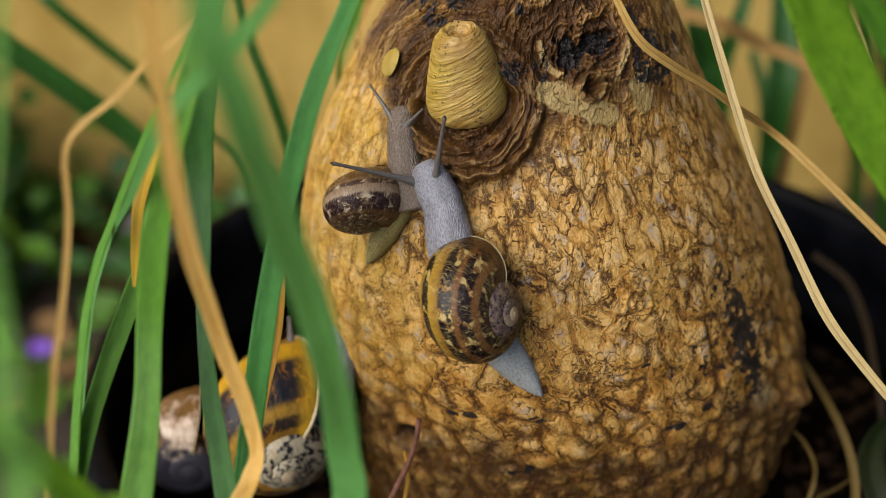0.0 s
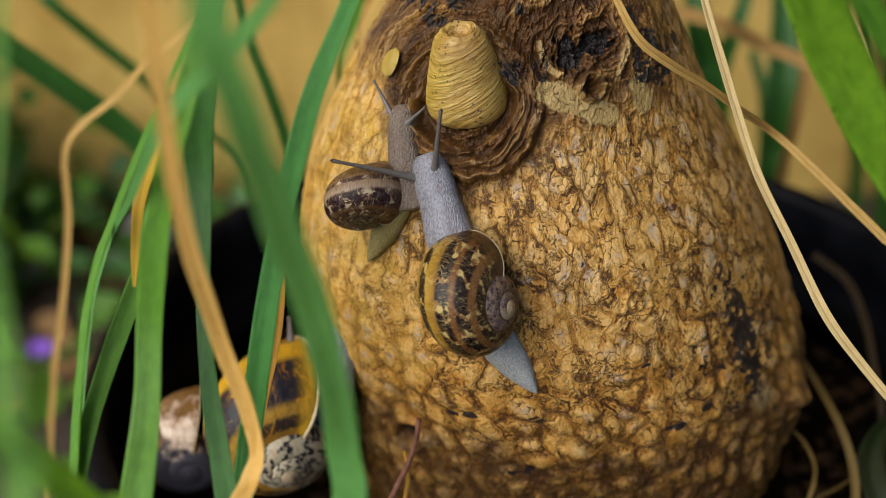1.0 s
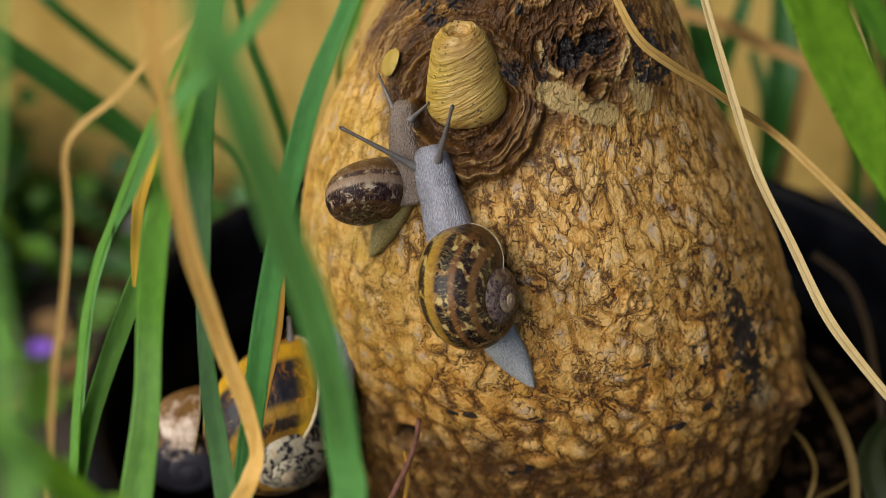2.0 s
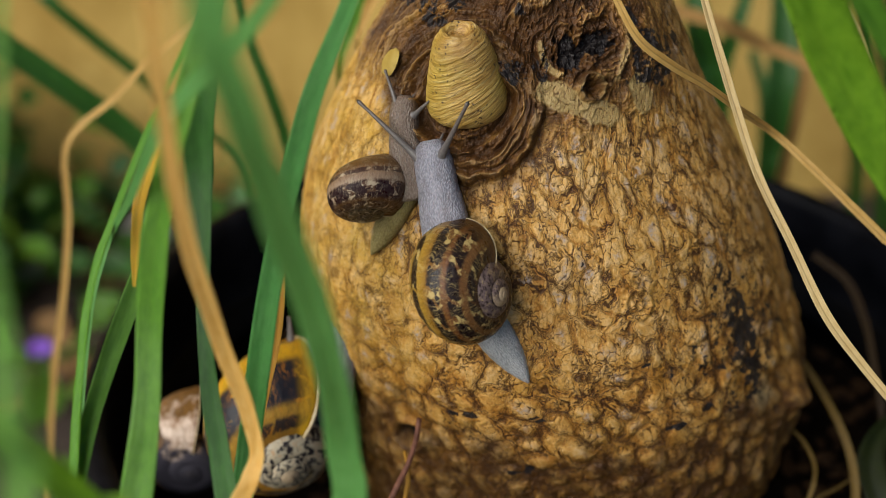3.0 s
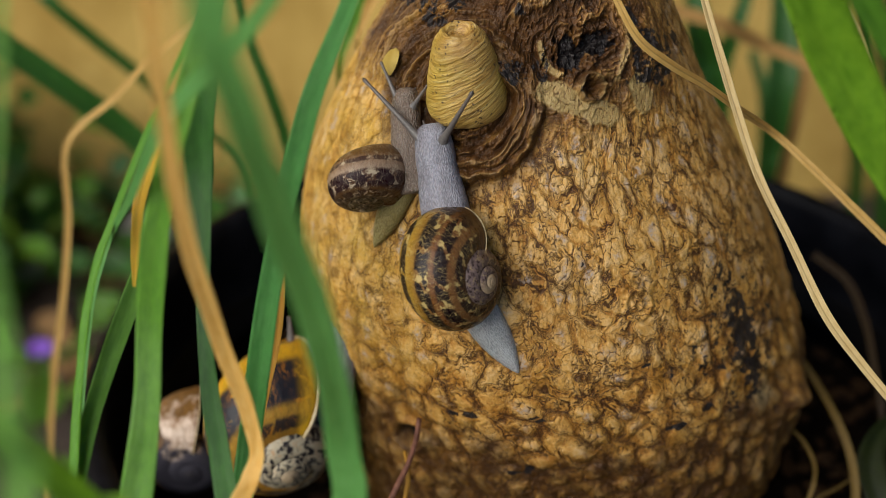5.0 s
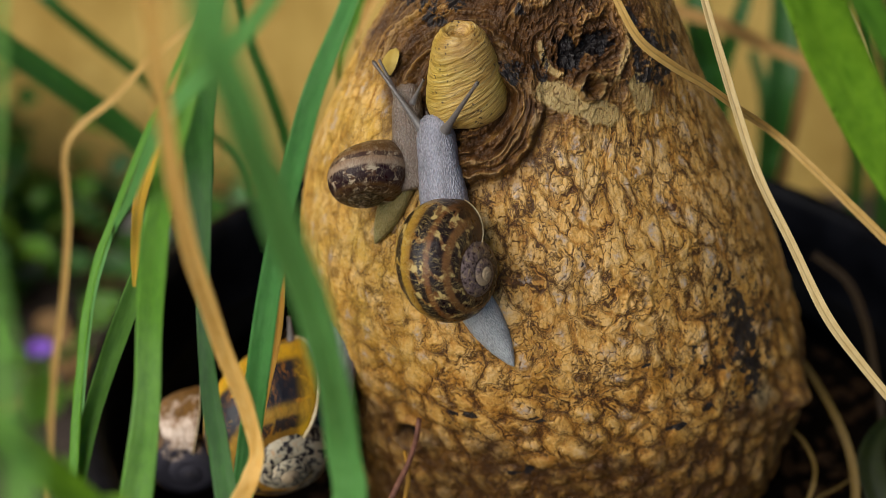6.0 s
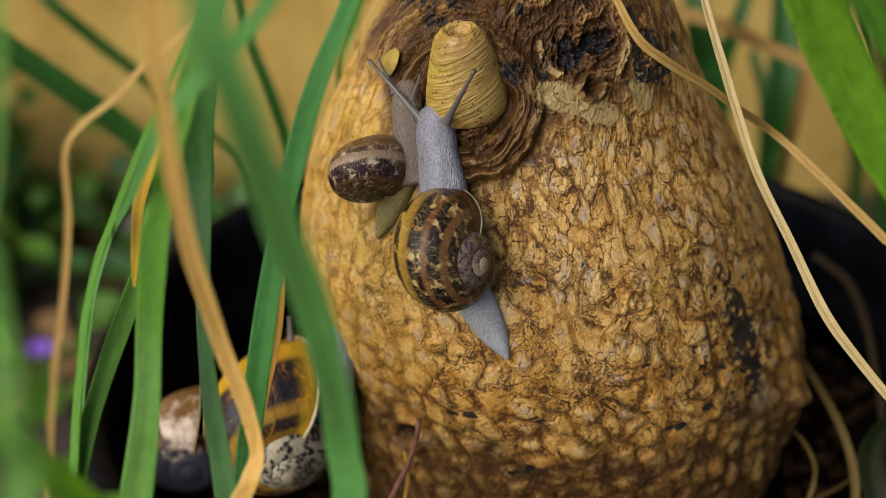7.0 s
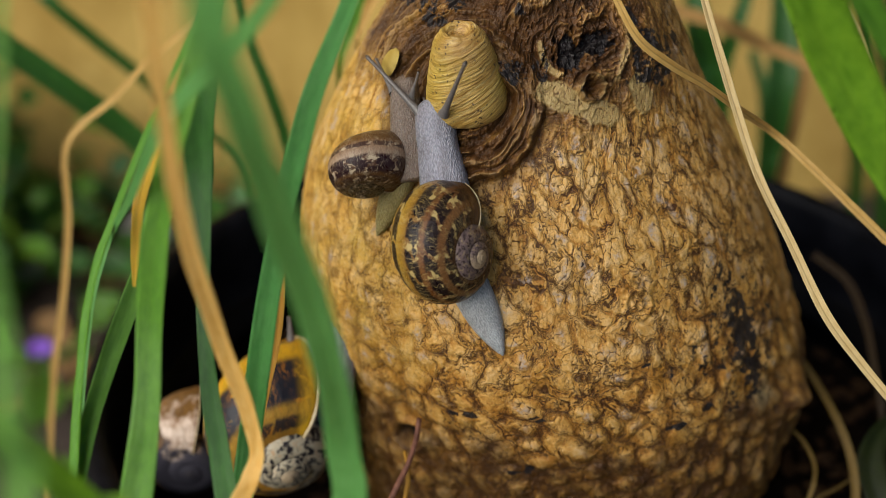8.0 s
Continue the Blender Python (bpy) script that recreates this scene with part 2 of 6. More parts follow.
def shell_material(name, ground, bands, dark, cream, breaks=15.0, broken=0.5, creamy=0.7, spire=((0.05, 0.035, 0.03), (0.2, 0.15, 0.13)), young=3.1, nucleus=1.5,
                   lip=((0.16, 0.08, 0.02), 0.10), gloss=0.22, worn=None, streaks=0.5, blocks=False):
    """A coiled shell. ground: colours from the suture (0) down over the whorl (0.5 is its base). bands: rows of place, half width and strength of the dark
    bands, which pale zigzags break so many times in a turn. Growth lines run across the whorl; the spire is worn."""
    g = Graph(name)
    at = g.add("TexCoord", out="UV")
    split = g.tree.nodes.new("ShaderNodeSeparateXYZ")
    g.tree.links.new(at, split.inputs[0])
    along = split.outputs[0]
    down = g.maths("FRACT", g.maths("SUBTRACT", 1.255, split.outputs[1]))
    flat = g.add("CombineXYZ", {0: g.maths("MULTIPLY", along, 28.0), 1: g.maths("MULTIPLY", down, 26.0)})
    ragged = g.warp(flat, 0.9, 1.1)
    lines = g.noise(g.add("VectorMath", {0: ragged, 1: (3.0, 0.30, 1)}, operation="MULTIPLY"), 1.6, 4, 0.65)
    hairs = g.noise(g.add("VectorMath", {0: ragged, 1: (7.0, 0.35, 1)}, operation="MULTIPLY"), 1.6, 3, 0.6)
    bits = g.noise(ragged, 1.1, 5, 0.66)
    wobble = g.noise(flat, 0.35, 3, 0.6)
    level = g.maths("ADD", down, g.maths("MULTIPLY", g.maths("SUBTRACT", bits, 0.5), 0.035))
    colour = g.ramp(level, *ground)
    colour = g.mix(g.ramp(lines, (0.42, 0.0), (0.66, streaks)), colour, g.mix(0.75, colour, dark))
    mask = None
    for place, half, strength in bands:
        one = g.ramp(g.maths("ABSOLUTE", g.maths("SUBTRACT", level, place)), (half * 0.8, strength), (half * 1.15, 0.0))
        mask = one if mask is None else g.maths("MAXIMUM", mask, one)
    beat = g.maths("ADD", g.maths("MULTIPLY", along, 6.2832 * breaks), g.maths("MULTIPLY", wobble, 11.0))
    beat = g.maths("ADD", beat, g.maths("MULTIPLY", g.maths("SINE", g.maths("MULTIPLY", down, 6.2832 * 11)), 1.1))
    beat = g.maths("ADD", g.maths("SINE", beat), g.maths("MULTIPLY", g.maths("SUBTRACT", bits, 0.5), 2.0))
    gap = g.ramp(beat, (0.62 - 0.5 * broken, 0.0), (0.80 - 0.5 * broken, 1.0))
    edge = g.maths("SUBTRACT", 4.4, along)
    grown = g.ramp(edge, (lip[1] * 0.3, 0.0), (lip[1] * 1.4, 1.0))
    colour = g.mix(g.maths("MULTIPLY", mask, g.maths("SUBTRACT", 1.0, g.maths("MULTIPLY", gap, 0.9))), colour, g.mix(g.ramp(bits, (0.55, 0.0), (0.80, 0.12)), dark, cream))
    chip = g.maths("MULTIPLY", g.maths("MULTIPLY", gap, g.ramp(mask, (0.2, 0.25), (0.8, 1.0))), g.ramp(bits, (0.50, 0.0), (0.57, creamy)))
    colour = g.mix(chip, colour, cream)
    scratch = g.maths("MULTIPLY", g.ramp(hairs, (0.545, 0.0), (0.60, 0.75)), g.ramp(g.noise(flat, 0.6, 3), (0.42, 0.0), (0.54, 1.0)))
    colour = g.mix(scratch, colour, g.mix(0.6, colour, cream))
    colour = g.mix(grown, g.mix(g.ramp(lines, (0.40, 0.0), (0.62, 0.7)), lip[0], g.mix(0.6, lip[0], dark)), colour)
    old = g.ramp(g.maths("SUBTRACT", along, young), (0.0, 1.0), (0.35, 0.0))
    bare = g.mix(g.ramp(g.maths("ADD", bits, g.maths("MULTIPLY", beat, 0.12 if blocks else 0.03)), (0.40, 0.0), (0.52, 1.0)), spire[0], spire[1])
    bare = g.mix(g.maths("MULTIPLY", gap, g.ramp(hairs, (0.48, 0.0), (0.60, 0.6))), bare, cream)
    bare = g.mix(g.ramp(g.maths("ABSOLUTE", g.maths("SUBTRACT", down, 0.0)), (0.0, 0.8), (0.02, 0.0)), bare, dark)
    colour = g.mix(old, colour, bare)
    colour = g.mix(g.ramp(g.maths("SUBTRACT", along, nucleus), (0.0, 0.9), (0.22, 0.0)), colour, g.mix(bits, (0.30, 0.20, 0.11), (0.50, 0.40, 0.27)))
    if worn:
        chalk, char = worn
        ragged_edge = g.maths("MULTIPLY", g.noise(g.place(), 160, 5, 0.65), 0.034)
        near = g.maths("ADD", g.add("VectorMath", {0: g.place(), 1: char}, out="Value", operation="DISTANCE"), ragged_edge)
        colour = g.mix(g.ramp(g.maths("MULTIPLY", near, 30.0), (0.92, 0.95), (1.0, 0.0)), colour, g.mix(bits, (0.014, 0.014, 0.022), (0.05, 0.05, 0.07)))
        near = g.maths("ADD", g.add("VectorMath", {0: g.place(), 1: chalk}, out="Value", operation="DISTANCE"), ragged_edge)
        colour = g.mix(g.ramp(g.maths("MULTIPLY", near, 30.0), (0.63, 0.92), (0.75, 0.0)), colour, g.mix(g.ramp(g.noise(g.place(), 420, 5, 0.7), (0.35, 0.0), (0.62, 1.0)), (0.26, 0.16, 0.10), (0.66, 0.54, 0.45)))
    normal = g.bump(lines, 0.5, 0.0004)
    normal = g.bump(g.maths("ADD", bits, g.maths("MULTIPLY", chip, 0.5)), 0.35, 0.0003, normal)
    return g.done(g.surface(colour, g.ramp(bits, (0.3, gloss), (0.7, gloss + 0.2)), normal, Specular_IOR_Level=0.24 if not worn else 0.1, Coat_Weight=0.07 if not worn else 0.0, Coat_Roughness=0.08))


def plain_material(name, low, high, scale, rough=0.7, bump=0.5, depth=0.002, second=0.25, shine=0.3):
    g = Graph(name)
    at = g.place()
    big = g.noise(at, scale, 5, 0.6)
    small = g.noise(at, scale * 14, 4, 0.65)
    tone = g.maths("ADD", g.maths("MULTIPLY", big, 1 - second), g.maths("MULTIPLY", small, second))
    colour = g.mix(g.ramp(tone, (0.36, 0.0), (0.64, 1.0)), low, high)
    normal = g.bump(g.maths("ADD", g.maths("MULTIPLY", big, 0.5), g.maths("MULTIPLY", small, 0.5)), bump, depth)
    return g.done(g.surface(colour, rough, normal, Specular_IOR_Level=shine))


def pot_material(name, low, high, shine):
    g = Graph(name)
    at = g.place()
    dust = g.noise(at, 30, 5, 0.65)
    scuff = g.noise(g.place((1, 1, 9)), 160, 4, 0.6)
    colour = g.mix(g.ramp(dust, (0.45, 0.0), (0.75, 0.6)), low, high)
    return g.done(g.surface(colour, g.ramp(scuff, (0.3, 0.28), (0.7, 0.5)), g.bump(scuff, 0.15, 0.0004), Specular_IOR_Level=shine))


bark, stub_bark, black_plastic = bark_material(), stub_material(), pot_material("black_plastic", (0.002, 0.0024, 0.0035), (0.006, 0.006, 0.007), 0.03)
worn_plastic = pot_material("worn_plastic", (0.002, 0.0024, 0.004), (0.016, 0.017, 0.023), 0.05)
leaf_mid = leaf_material("green_leaf", (0.055, 0.175, 0.012), (0.13, 0.31, 0.028))
leaf_blue = leaf_material("blue_green_leaf", (0.045, 0.20, 0.035), (0.10, 0.34, 0.08), through=0.38)
leaf_bright = leaf_material("bright_leaf", (0.06, 0.20, 0.01), (0.13, 0.33, 0.03))
leaf_lime = leaf_material("lime_leaf", (0.07, 0.19, 0.005), (0.19, 0.37, 0.02), 0.42)
leaf_dark = leaf_material("dark_leaf", (0.016, 0.075, 0.008), (0.04, 0.14, 0.02), 0.42, 0.15)
leaf_fresh = leaf_material("fresh_leaf", (0.10, 0.30, 0.07), (0.19, 0.45, 0.14), 0.4, 0.5)
dry_gold = leaf_material("dry_golden_leaf", (0.66, 0.36, 0.065), (0.85, 0.60, 0.22), 0.5, 0.3, 0.15)
leaf_pale = leaf_material("pale_leaf", (0.13, 0.32, 0.06), (0.22, 0.46, 0.10))
leaf_yellow = leaf_material("yellowing_leaf", (0.66, 0.33, 0.012), (0.50, 0.40, 0.02))
dry_tan = leaf_material("dry_tan_leaf", (0.52, 0.30, 0.06), (0.74, 0.52, 0.20), 0.5, 0.25, 0.2)
dry_straw = leaf_material("dry_straw_leaf", (0.50, 0.34, 0.12), (0.76, 0.62, 0.34), 0.5, 0.25, 0.25)
dry_orange = leaf_material("dry_orange_leaf", (0.45, 0.20, 0.02), (0.6, 0.34, 0.05), 0.55, 0.2)
dry_brown = leaf_material("dry_brown_leaf", (0.30, 0.155, 0.035), (0.50, 0.30, 0.10), 0.6, 0.15)
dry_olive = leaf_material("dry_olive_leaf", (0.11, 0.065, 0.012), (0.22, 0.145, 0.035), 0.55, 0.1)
# dark dry leaf and olive leaf: colours lowered to stand for the pot's shade
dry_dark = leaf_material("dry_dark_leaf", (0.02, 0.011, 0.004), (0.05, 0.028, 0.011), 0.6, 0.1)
leaf_olive_shaded = leaf_material("shaded_olive_leaf", (0.008, 0.014, 0.001), (0.022, 0.034, 0.002), 0.5, 0.08)
grey_skin = skin_material("grey_snail_skin", (0.17, 0.162, 0.185), (0.40, 0.40, 0.48), (0.62, 0.62, 0.68))
tail_skin = skin_material("tail_snail_skin", (0.29, 0.30, 0.31), (0.50, 0.52, 0.54), (0.78, 0.80, 0.82))
brown_skin = skin_material("brown_snail_skin", (0.119, 0.0808, 0.0595), (0.23, 0.178, 0.145), (0.425, 0.374, 0.323))
pale_skin = skin_material("pale_snail_skin", (0.20, 0.155, 0.05), (0.30, 0.25, 0.10), (0.36, 0.31, 0.16))
grey_horn = tentacle_material("grey_tentacle", (0.13, 0.12, 0.12), (0.09, 0.07, 0.06))
shell_brown = shell_material(
    "brown_banded_shell", ((0.0, (0.065, 0.030, 0.013)), (0.08, (0.17, 0.078, 0.025)), (0.17, (0.155, 0.062, 0.020)), (0.25, (0.23, 0.115, 0.020)), (0.30, (0.40, 0.235, 0.032)), (0.45, (0.34, 0.19, 0.028)), (0.7, (0.22, 0.12, 0.035))),
    ((0.045, 0.024, 0.9), (0.136, 0.031, 0.98), (0.222, 0.032, 1.0), (0.335, 0.026, 0.98)), (0.010, 0.005, 0.006), (0.48, 0.36, 0.14), 11.0, 0.08, 0.95, ((0.030, 0.018, 0.018), (0.15, 0.105, 0.10)), 3.25, 1.95, ((0.085, 0.040, 0.012), 0.06))
shell_dark = shell_material(
    "dark_banded_shell", ((0.0, (0.045, 0.026, 0.010)), (0.06, (0.13, 0.068, 0.018)), (0.13, (0.10, 0.045, 0.016)), (0.215, (0.14, 0.07, 0.04)), (0.235, (0.40, 0.28, 0.19)), (0.30, (0.26, 0.15, 0.08)), (0.34, (0.16, 0.08, 0.025)), (0.6, (0.18, 0.09, 0.025))),
    ((0.170, 0.054, 1.0), (0.060, 0.030, 0.7), (0.295, 0.016, 0.8)), (0.026, 0.008, 0.010), (0.54, 0.44, 0.31), 10.0, 0.05, 0.95, ((0.016, 0.010, 0.005), (0.09, 0.058, 0.024)), 3.3, 0.9, ((0.11, 0.045, 0.010), 0.12))
shell_yellow = shell_material(
    "yellow_banded_shell", ((0.0, (0.40, 0.19, 0.02)), (0.05, (0.33, 0.18, 0.03)), (0.13, (0.38, 0.21, 0.02)), (0.30, (0.60, 0.34, 0.012)), (0.5, (0.50, 0.27, 0.015))),
    ((0.055, 0.022, 0.95), (0.19, 0.072, 1.0), (0.36, 0.018, 0.8)), (0.012, 0.012, 0.018), (0.45, 0.17, 0.015), 9.0, -0.35, 0.8, ((0.016, 0.012, 0.016), (0.46, 0.40, 0.29)), 3.55, 1.4, ((0.58, 0.33, 0.012), 0.035), 0.3, blocks=True)
shell_worn = shell_material(
    "weathered_shell", ((0.0, (0.10, 0.06, 0.03)), (0.3, (0.20, 0.11, 0.045)), (0.6, (0.12, 0.07, 0.03))), ((0.15, 0.04, 0.8),), (0.03, 0.02, 0.015), (0.42, 0.33, 0.24), 9.0, 0.3, 0.5,
    gloss=0.6, worn=((0.0116, 0.0016, 0.0092), (-0.0019, -0.0026, 0.0166)))
lip_cream = plain_material("shell_lip", (0.38, 0.27, 0.13), (0.60, 0.52, 0.34), 300, 0.4, 0.3, 0.0003)
# soil colour set below real soil, holding the deep shade inside the pot
soil_shaded = plain_material("potting_soil", (0.0015, 0.001, 0.0007), (0.007, 0.004, 0.0025), 140, 0.9, 0.8, 0.003, 0.4, 0.05)
earth = plain_material("garden_earth", (0.022, 0.017, 0.015), (0.105, 0.08, 0.07), 18, 0.9, 0.7, 0.004, 0.4, 0.1)
ochre = plain_material("ochre_plaster", (0.33, 0.203, 0.042), (0.62, 0.425, 0.125), 9, 0.85, 0.3, 0.003, 0.3)
twig_red = plain_material("reddish_twig", (0.10, 0.035, 0.02), (0.26, 0.11, 0.07), 400, 0.5, 0.5, 0.0004)
stone_grey = plain_material("pale_stone", (0.28, 0.29, 0.27), (0.46, 0.46, 0.43), 60, 0.8, 0.5, 0.001)
petal_violet = plain_material("violet_petal", (0.13, 0.05, 0.42), (0.26, 0.12, 0.62), 300, 0.6, 0.2, 0.0003)
# chip colour lowered as well, to carry the pot's shade
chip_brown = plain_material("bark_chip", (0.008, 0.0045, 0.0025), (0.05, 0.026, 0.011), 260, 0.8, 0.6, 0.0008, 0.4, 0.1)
perlite_white = plain_material("perlite_grain", (0.30, 0.29, 0.27), (0.46, 0.45, 0.43), 400, 0.8, 0.4, 0.0004)
petal_yellow = plain_material("yellow_petal", (0.30, 0.20, 0.035), (0.40, 0.29, 0.07), 300, 0.5, 0.3, 0.0003)
litter_tan = plain_material("leaf_litter", (0.16, 0.08, 0.03), (0.36, 0.22, 0.10), 60, 0.8, 0.4, 0.001)


# ---- building helpers ----
def mesh_of(name, verts, faces, uvs=None, smooth=True):
    data = bpy.data.meshes.new(name)
    data.from_pydata([tuple(v) for v in verts], [], [tuple(f) for f in faces])
    if smooth:
        data.polygons.foreach_set("use_smooth", [True] * len(data.polygons))
    if uvs is not None:
        layer = data.uv_layers.new(name="UVMap")
        which = np.empty(len(data.loops), dtype=np.int32)
        data.loops.foreach_get("vertex_index", which)
        layer.data.foreach_set("uv", np.asarray(uvs, dtype=np.float32)[which].ravel())
    data.update()
    return data


def piece(name, data, material, parent=None, label=""):
    ob = new(name, data)
    data.materials.append(material)
    if parent is not None:
        ob.parent = parent
    if label:
        tagged(ob, label)
    return ob


def thing(name, label, category, group="", kind="", at=(0, 0, 0)):
    ob = new(name)
    ob.location = at
    ob.empty_display_size = 0.01
    return tagged(ob, label, category, group, kind)


def spline(points, steps):
    """A smooth line through the points (rows of any width), with so many steps between two."""
    p = np.asarray(points, dtype=float)
    ends = np.vstack([2 * p[0] - p[1], p, 2 * p[-1] - p[-2]])
    out = []
    for i in range(1, len(ends) - 2):
        a, b, c, d = ends[i - 1:i + 3]
        for t in np.arange(steps) / steps:
            out.append(0.5 * (2 * b + (c - a) * t + (2 * a - 5 * b + 4 * c - d) * t * t + (3 * b - a - 3 * c + d) * t ** 3))
    out.append(p[-1])
    return np.array(out)


def between(z, knots, values):
    """Smooth interpolation of values given at the knots."""
    k, v = np.asarray(knots), np.asarray(values)
    m = np.gradient(v, k)
    m[1:-1] = (v[2:] - v[:-2]) / (k[2:] - k[:-2])
    i = np.clip(np.searchsorted(k, z) - 1, 0, len(k) - 2)
    h = k[i + 1] - k[i]
    t = np.clip((z - k[i]) / h, 0, 1)
    return (2 * t ** 3 - 3 * t ** 2 + 1) * v[i] + (t ** 3 - 2 * t ** 2 + t) * h * m[i] + (3 * t ** 2 - 2 * t ** 3) * v[i + 1] + (t ** 3 - t ** 2) * h * m[i + 1]


TABLE = np.random.RandomState(7).rand(256, 256, 3)


def lattice_noise(x, y, octaves=4, layer=0):
    """Fractal value noise, 0 to 1."""
    total, size, norm = 0.0, 1.0, 0.0
    for o in range(octaves):
        u, v = x * 2 ** o + 17.3 * o, y * 2 ** o + 31.7 * o
        i, j = np.floor(u).astype(int), np.floor(v).astype(int)
        f, g = u - i, v - j
        f, g = f * f * (3 - 2 * f), g * g * (3 - 2 * g)
        T = TABLE[:, :, layer]
        a, b = T[i % 256, j % 256], T[(i + 1) % 256, j % 256]
        c, d = T[i % 256, (j + 1) % 256], T[(i + 1) % 256, (j + 1) % 256]
        total = total + size * ((a * (1 - f) + b * f) * (1 - g) + (c * (1 - f) + d * f) * g)
        norm += size
        size *= 0.5
    return total / norm


def lattice_cells(x, y, jitter=0.85):
    """Cellular noise: nearest and second nearest distance and a random number for each cell."""
    i, j = np.floor(x).astype(int), np.floor(y).astype(int)
    first, second, which = np.full(x.shape, 9.0), np.full(x.shape, 9.0), np.zeros(x.shape)
    for a in (-1, 0, 1):
        for b in (-1, 0, 1):
            r = TABLE[(i + a) % 256, (j + b) % 256]
            d = np.hypot(i + a + 0.5 + jitter * (r[..., 0] - 0.5) - x, j + b + 0.5 + jitter * (r[..., 1] - 0.5) - y)
            nearer = d < first
            second = np.where(nearer, first, np.minimum(second, d))
            which = np.where(nearer, r[..., 2], which)
            first = np.where(nearer, d, first)
    return first, second, which


def step(a, b, x):
    t = np.clip((x - a) / (b - a), 0, 1)
    return t * t * (3 - 2 * t)


def grid_mesh(name, points, closed=True, uvs=None):
    """A mesh from rows x columns of points."""
    rows, cols = points.shape[:2]
    index = np.arange(rows * cols).reshape(rows, cols)
    right = np.roll(index, -1, 1) if closed else index[:, 1:]
    left = index if closed else index[:, :-1]
    quads = np.stack([left[:-1], right[:-1], right[1:], left[1:]], -1).reshape(-1, 4)
    data = bpy.data.meshes.new(name)
    data.vertices.add(rows * cols)
    data.vertices.foreach_set("co", np.ascontiguousarray(points, dtype=np.float32).ravel())
    data.loops.add(quads.size)
    data.loops.foreach_set("vertex_index", quads.astype(np.int32).ravel())
    data.polygons.add(len(quads))
    data.polygons.foreach_set("loop_start", np.arange(0, quads.size, 4, dtype=np.int32))
    data.polygons.foreach_set("use_smooth", np.ones(len(quads), dtype=bool))
    if uvs is not None:
        layer = data.uv_layers.new(name="UVMap")
        layer.data.foreach_set("uv", np.asarray(uvs, dtype=np.float32).reshape(-1, 2)[quads.ravel()].ravel())
    data.update(calc_edges=True)
    return data


def tube(points, sides=8, steps=5):
    """A tapered tube through rows of x, y, z, radius, with closed ends."""
    line = spline(points, steps)
    rings, side = [], None
    for i, p in enumerate(line):
        t = Vector(line[min(i + 1, len(line) - 1)][:3] - line[max(i - 1, 0)][:3]).normalized()
        side = t.orthogonal() if side is None else (side - side.dot(t) * t)
        side.normalize()
        up = t.cross(side)
        rings.append([np.array(p[:3]) + max(p[3], 1e-5) * (math.cos(a) * np.array(side) + math.sin(a) * np.array(up)) for a in np.arange(sides) * 2 * math.pi / sides])
    rings = [[np.array(line[0][:3])] * sides] + rings + [[np.array(line[-1][:3])] * sides]
    return np.array(rings)


def leaf(plant, name, material, points, twist=0.0, label="", aside=0.0):
    """A strap leaf through rows of x, y, z, width: a shallow channel with a keel, thin, tapering to its end."""
    line = spline(points, 7)
    n, across = len(line), 9
    face = Vector((0.05, -0.85, 0.52)).normalized()
    rows, uvs, run = [], [], 0.0
    for i, p in enumerate(line):
        t = Vector(line[min(i + 1, n - 1)][:3] - line[max(i - 1, 0)][:3]).normalized()
        side = t.cross(face).normalized()
        wave = radians(aside + twist * (0.5 + math.sin(3.1 * i / n + twist)))
        side = (Matrix.Rotation(wave, 3, t) @ side).normalized()
        up = side.cross(t).normalized()
        if i:
            run += float(np.linalg.norm(line[i][:3] - line[i - 1][:3]))
        w = max(p[3], 0.0002)
        ring, mark = [], []
        for layer in (0, 1):
            for k in range(across):
                q = k / (across - 1) if layer == 0 else 1 - k / (across - 1)
                s = 2 * q - 1
                lift = w * (0.13 * s * s - 0.06 * math.exp(-(s / 0.16) ** 2)) - layer * 0.00035 * (1 - 0.9 * s * s)
                lift += 0.03 * w * math.sin(9 * s + 0.7 * i)  * (abs(s) > 0.6)
                ring.append(np.array(p[:3]) + np.array(side) * w * 0.5 * s + np.array(up) * lift)
                mark.append((q, run * 20))
        rows.append(ring)
        uvs.append(mark)
    ob = piece(name, grid_mesh(name, np.array(rows), True, np.array(uvs)), material, plant, label)
    ob.matrix_parent_inverse = Matrix.Translation(plant.location).inverted()
    return ob


# ---- ground and wall ----
def ground():
    reach = np.concatenate([-np.geomspace(400, 0.7, 26), np.linspace(-0.66, 0.66, 120), np.geomspace(0.7, 400, 26)])
    x, y = np.meshgrid(reach, reach)
    bumps = 0.016 * (lattice_noise(x * 22 + 50, y * 22 + 50, 4) - 0.5) * (np.hypot(x, y) < 3)
    flat = step(0.13, 0.20, np.hypot(x, y))
    z = bumps * flat - 0.004
    ob = piece("ground", grid_mesh("ground", np.stack([x, y, z], -1), False), earth)
    return tagged(ob, "bare dark brown garden earth, uneven and damp", "ground", kind="structure")


def wall_back():
    bm = bmesh.new()
    bmesh.ops.create_cube(bm, size=1, matrix=Matrix.Translation((0, 0.525, 0.68)) @ Matrix.Diagonal((6, 0.15, 1.4, 1)))
    bmesh.ops.subdivide_edges(bm, edges=bm.edges[:], cuts=6, use_grid_fill=True)
    data = bpy.data.meshes.new("wall_back")
    bm.to_mesh(data)
    bm.free()
    ob = piece("wall_back", data, ochre)
    return tagged(ob, "ochre yellow painted garden wall, blotchy plaster", "wall", kind="structure")


ground()
wall_back()


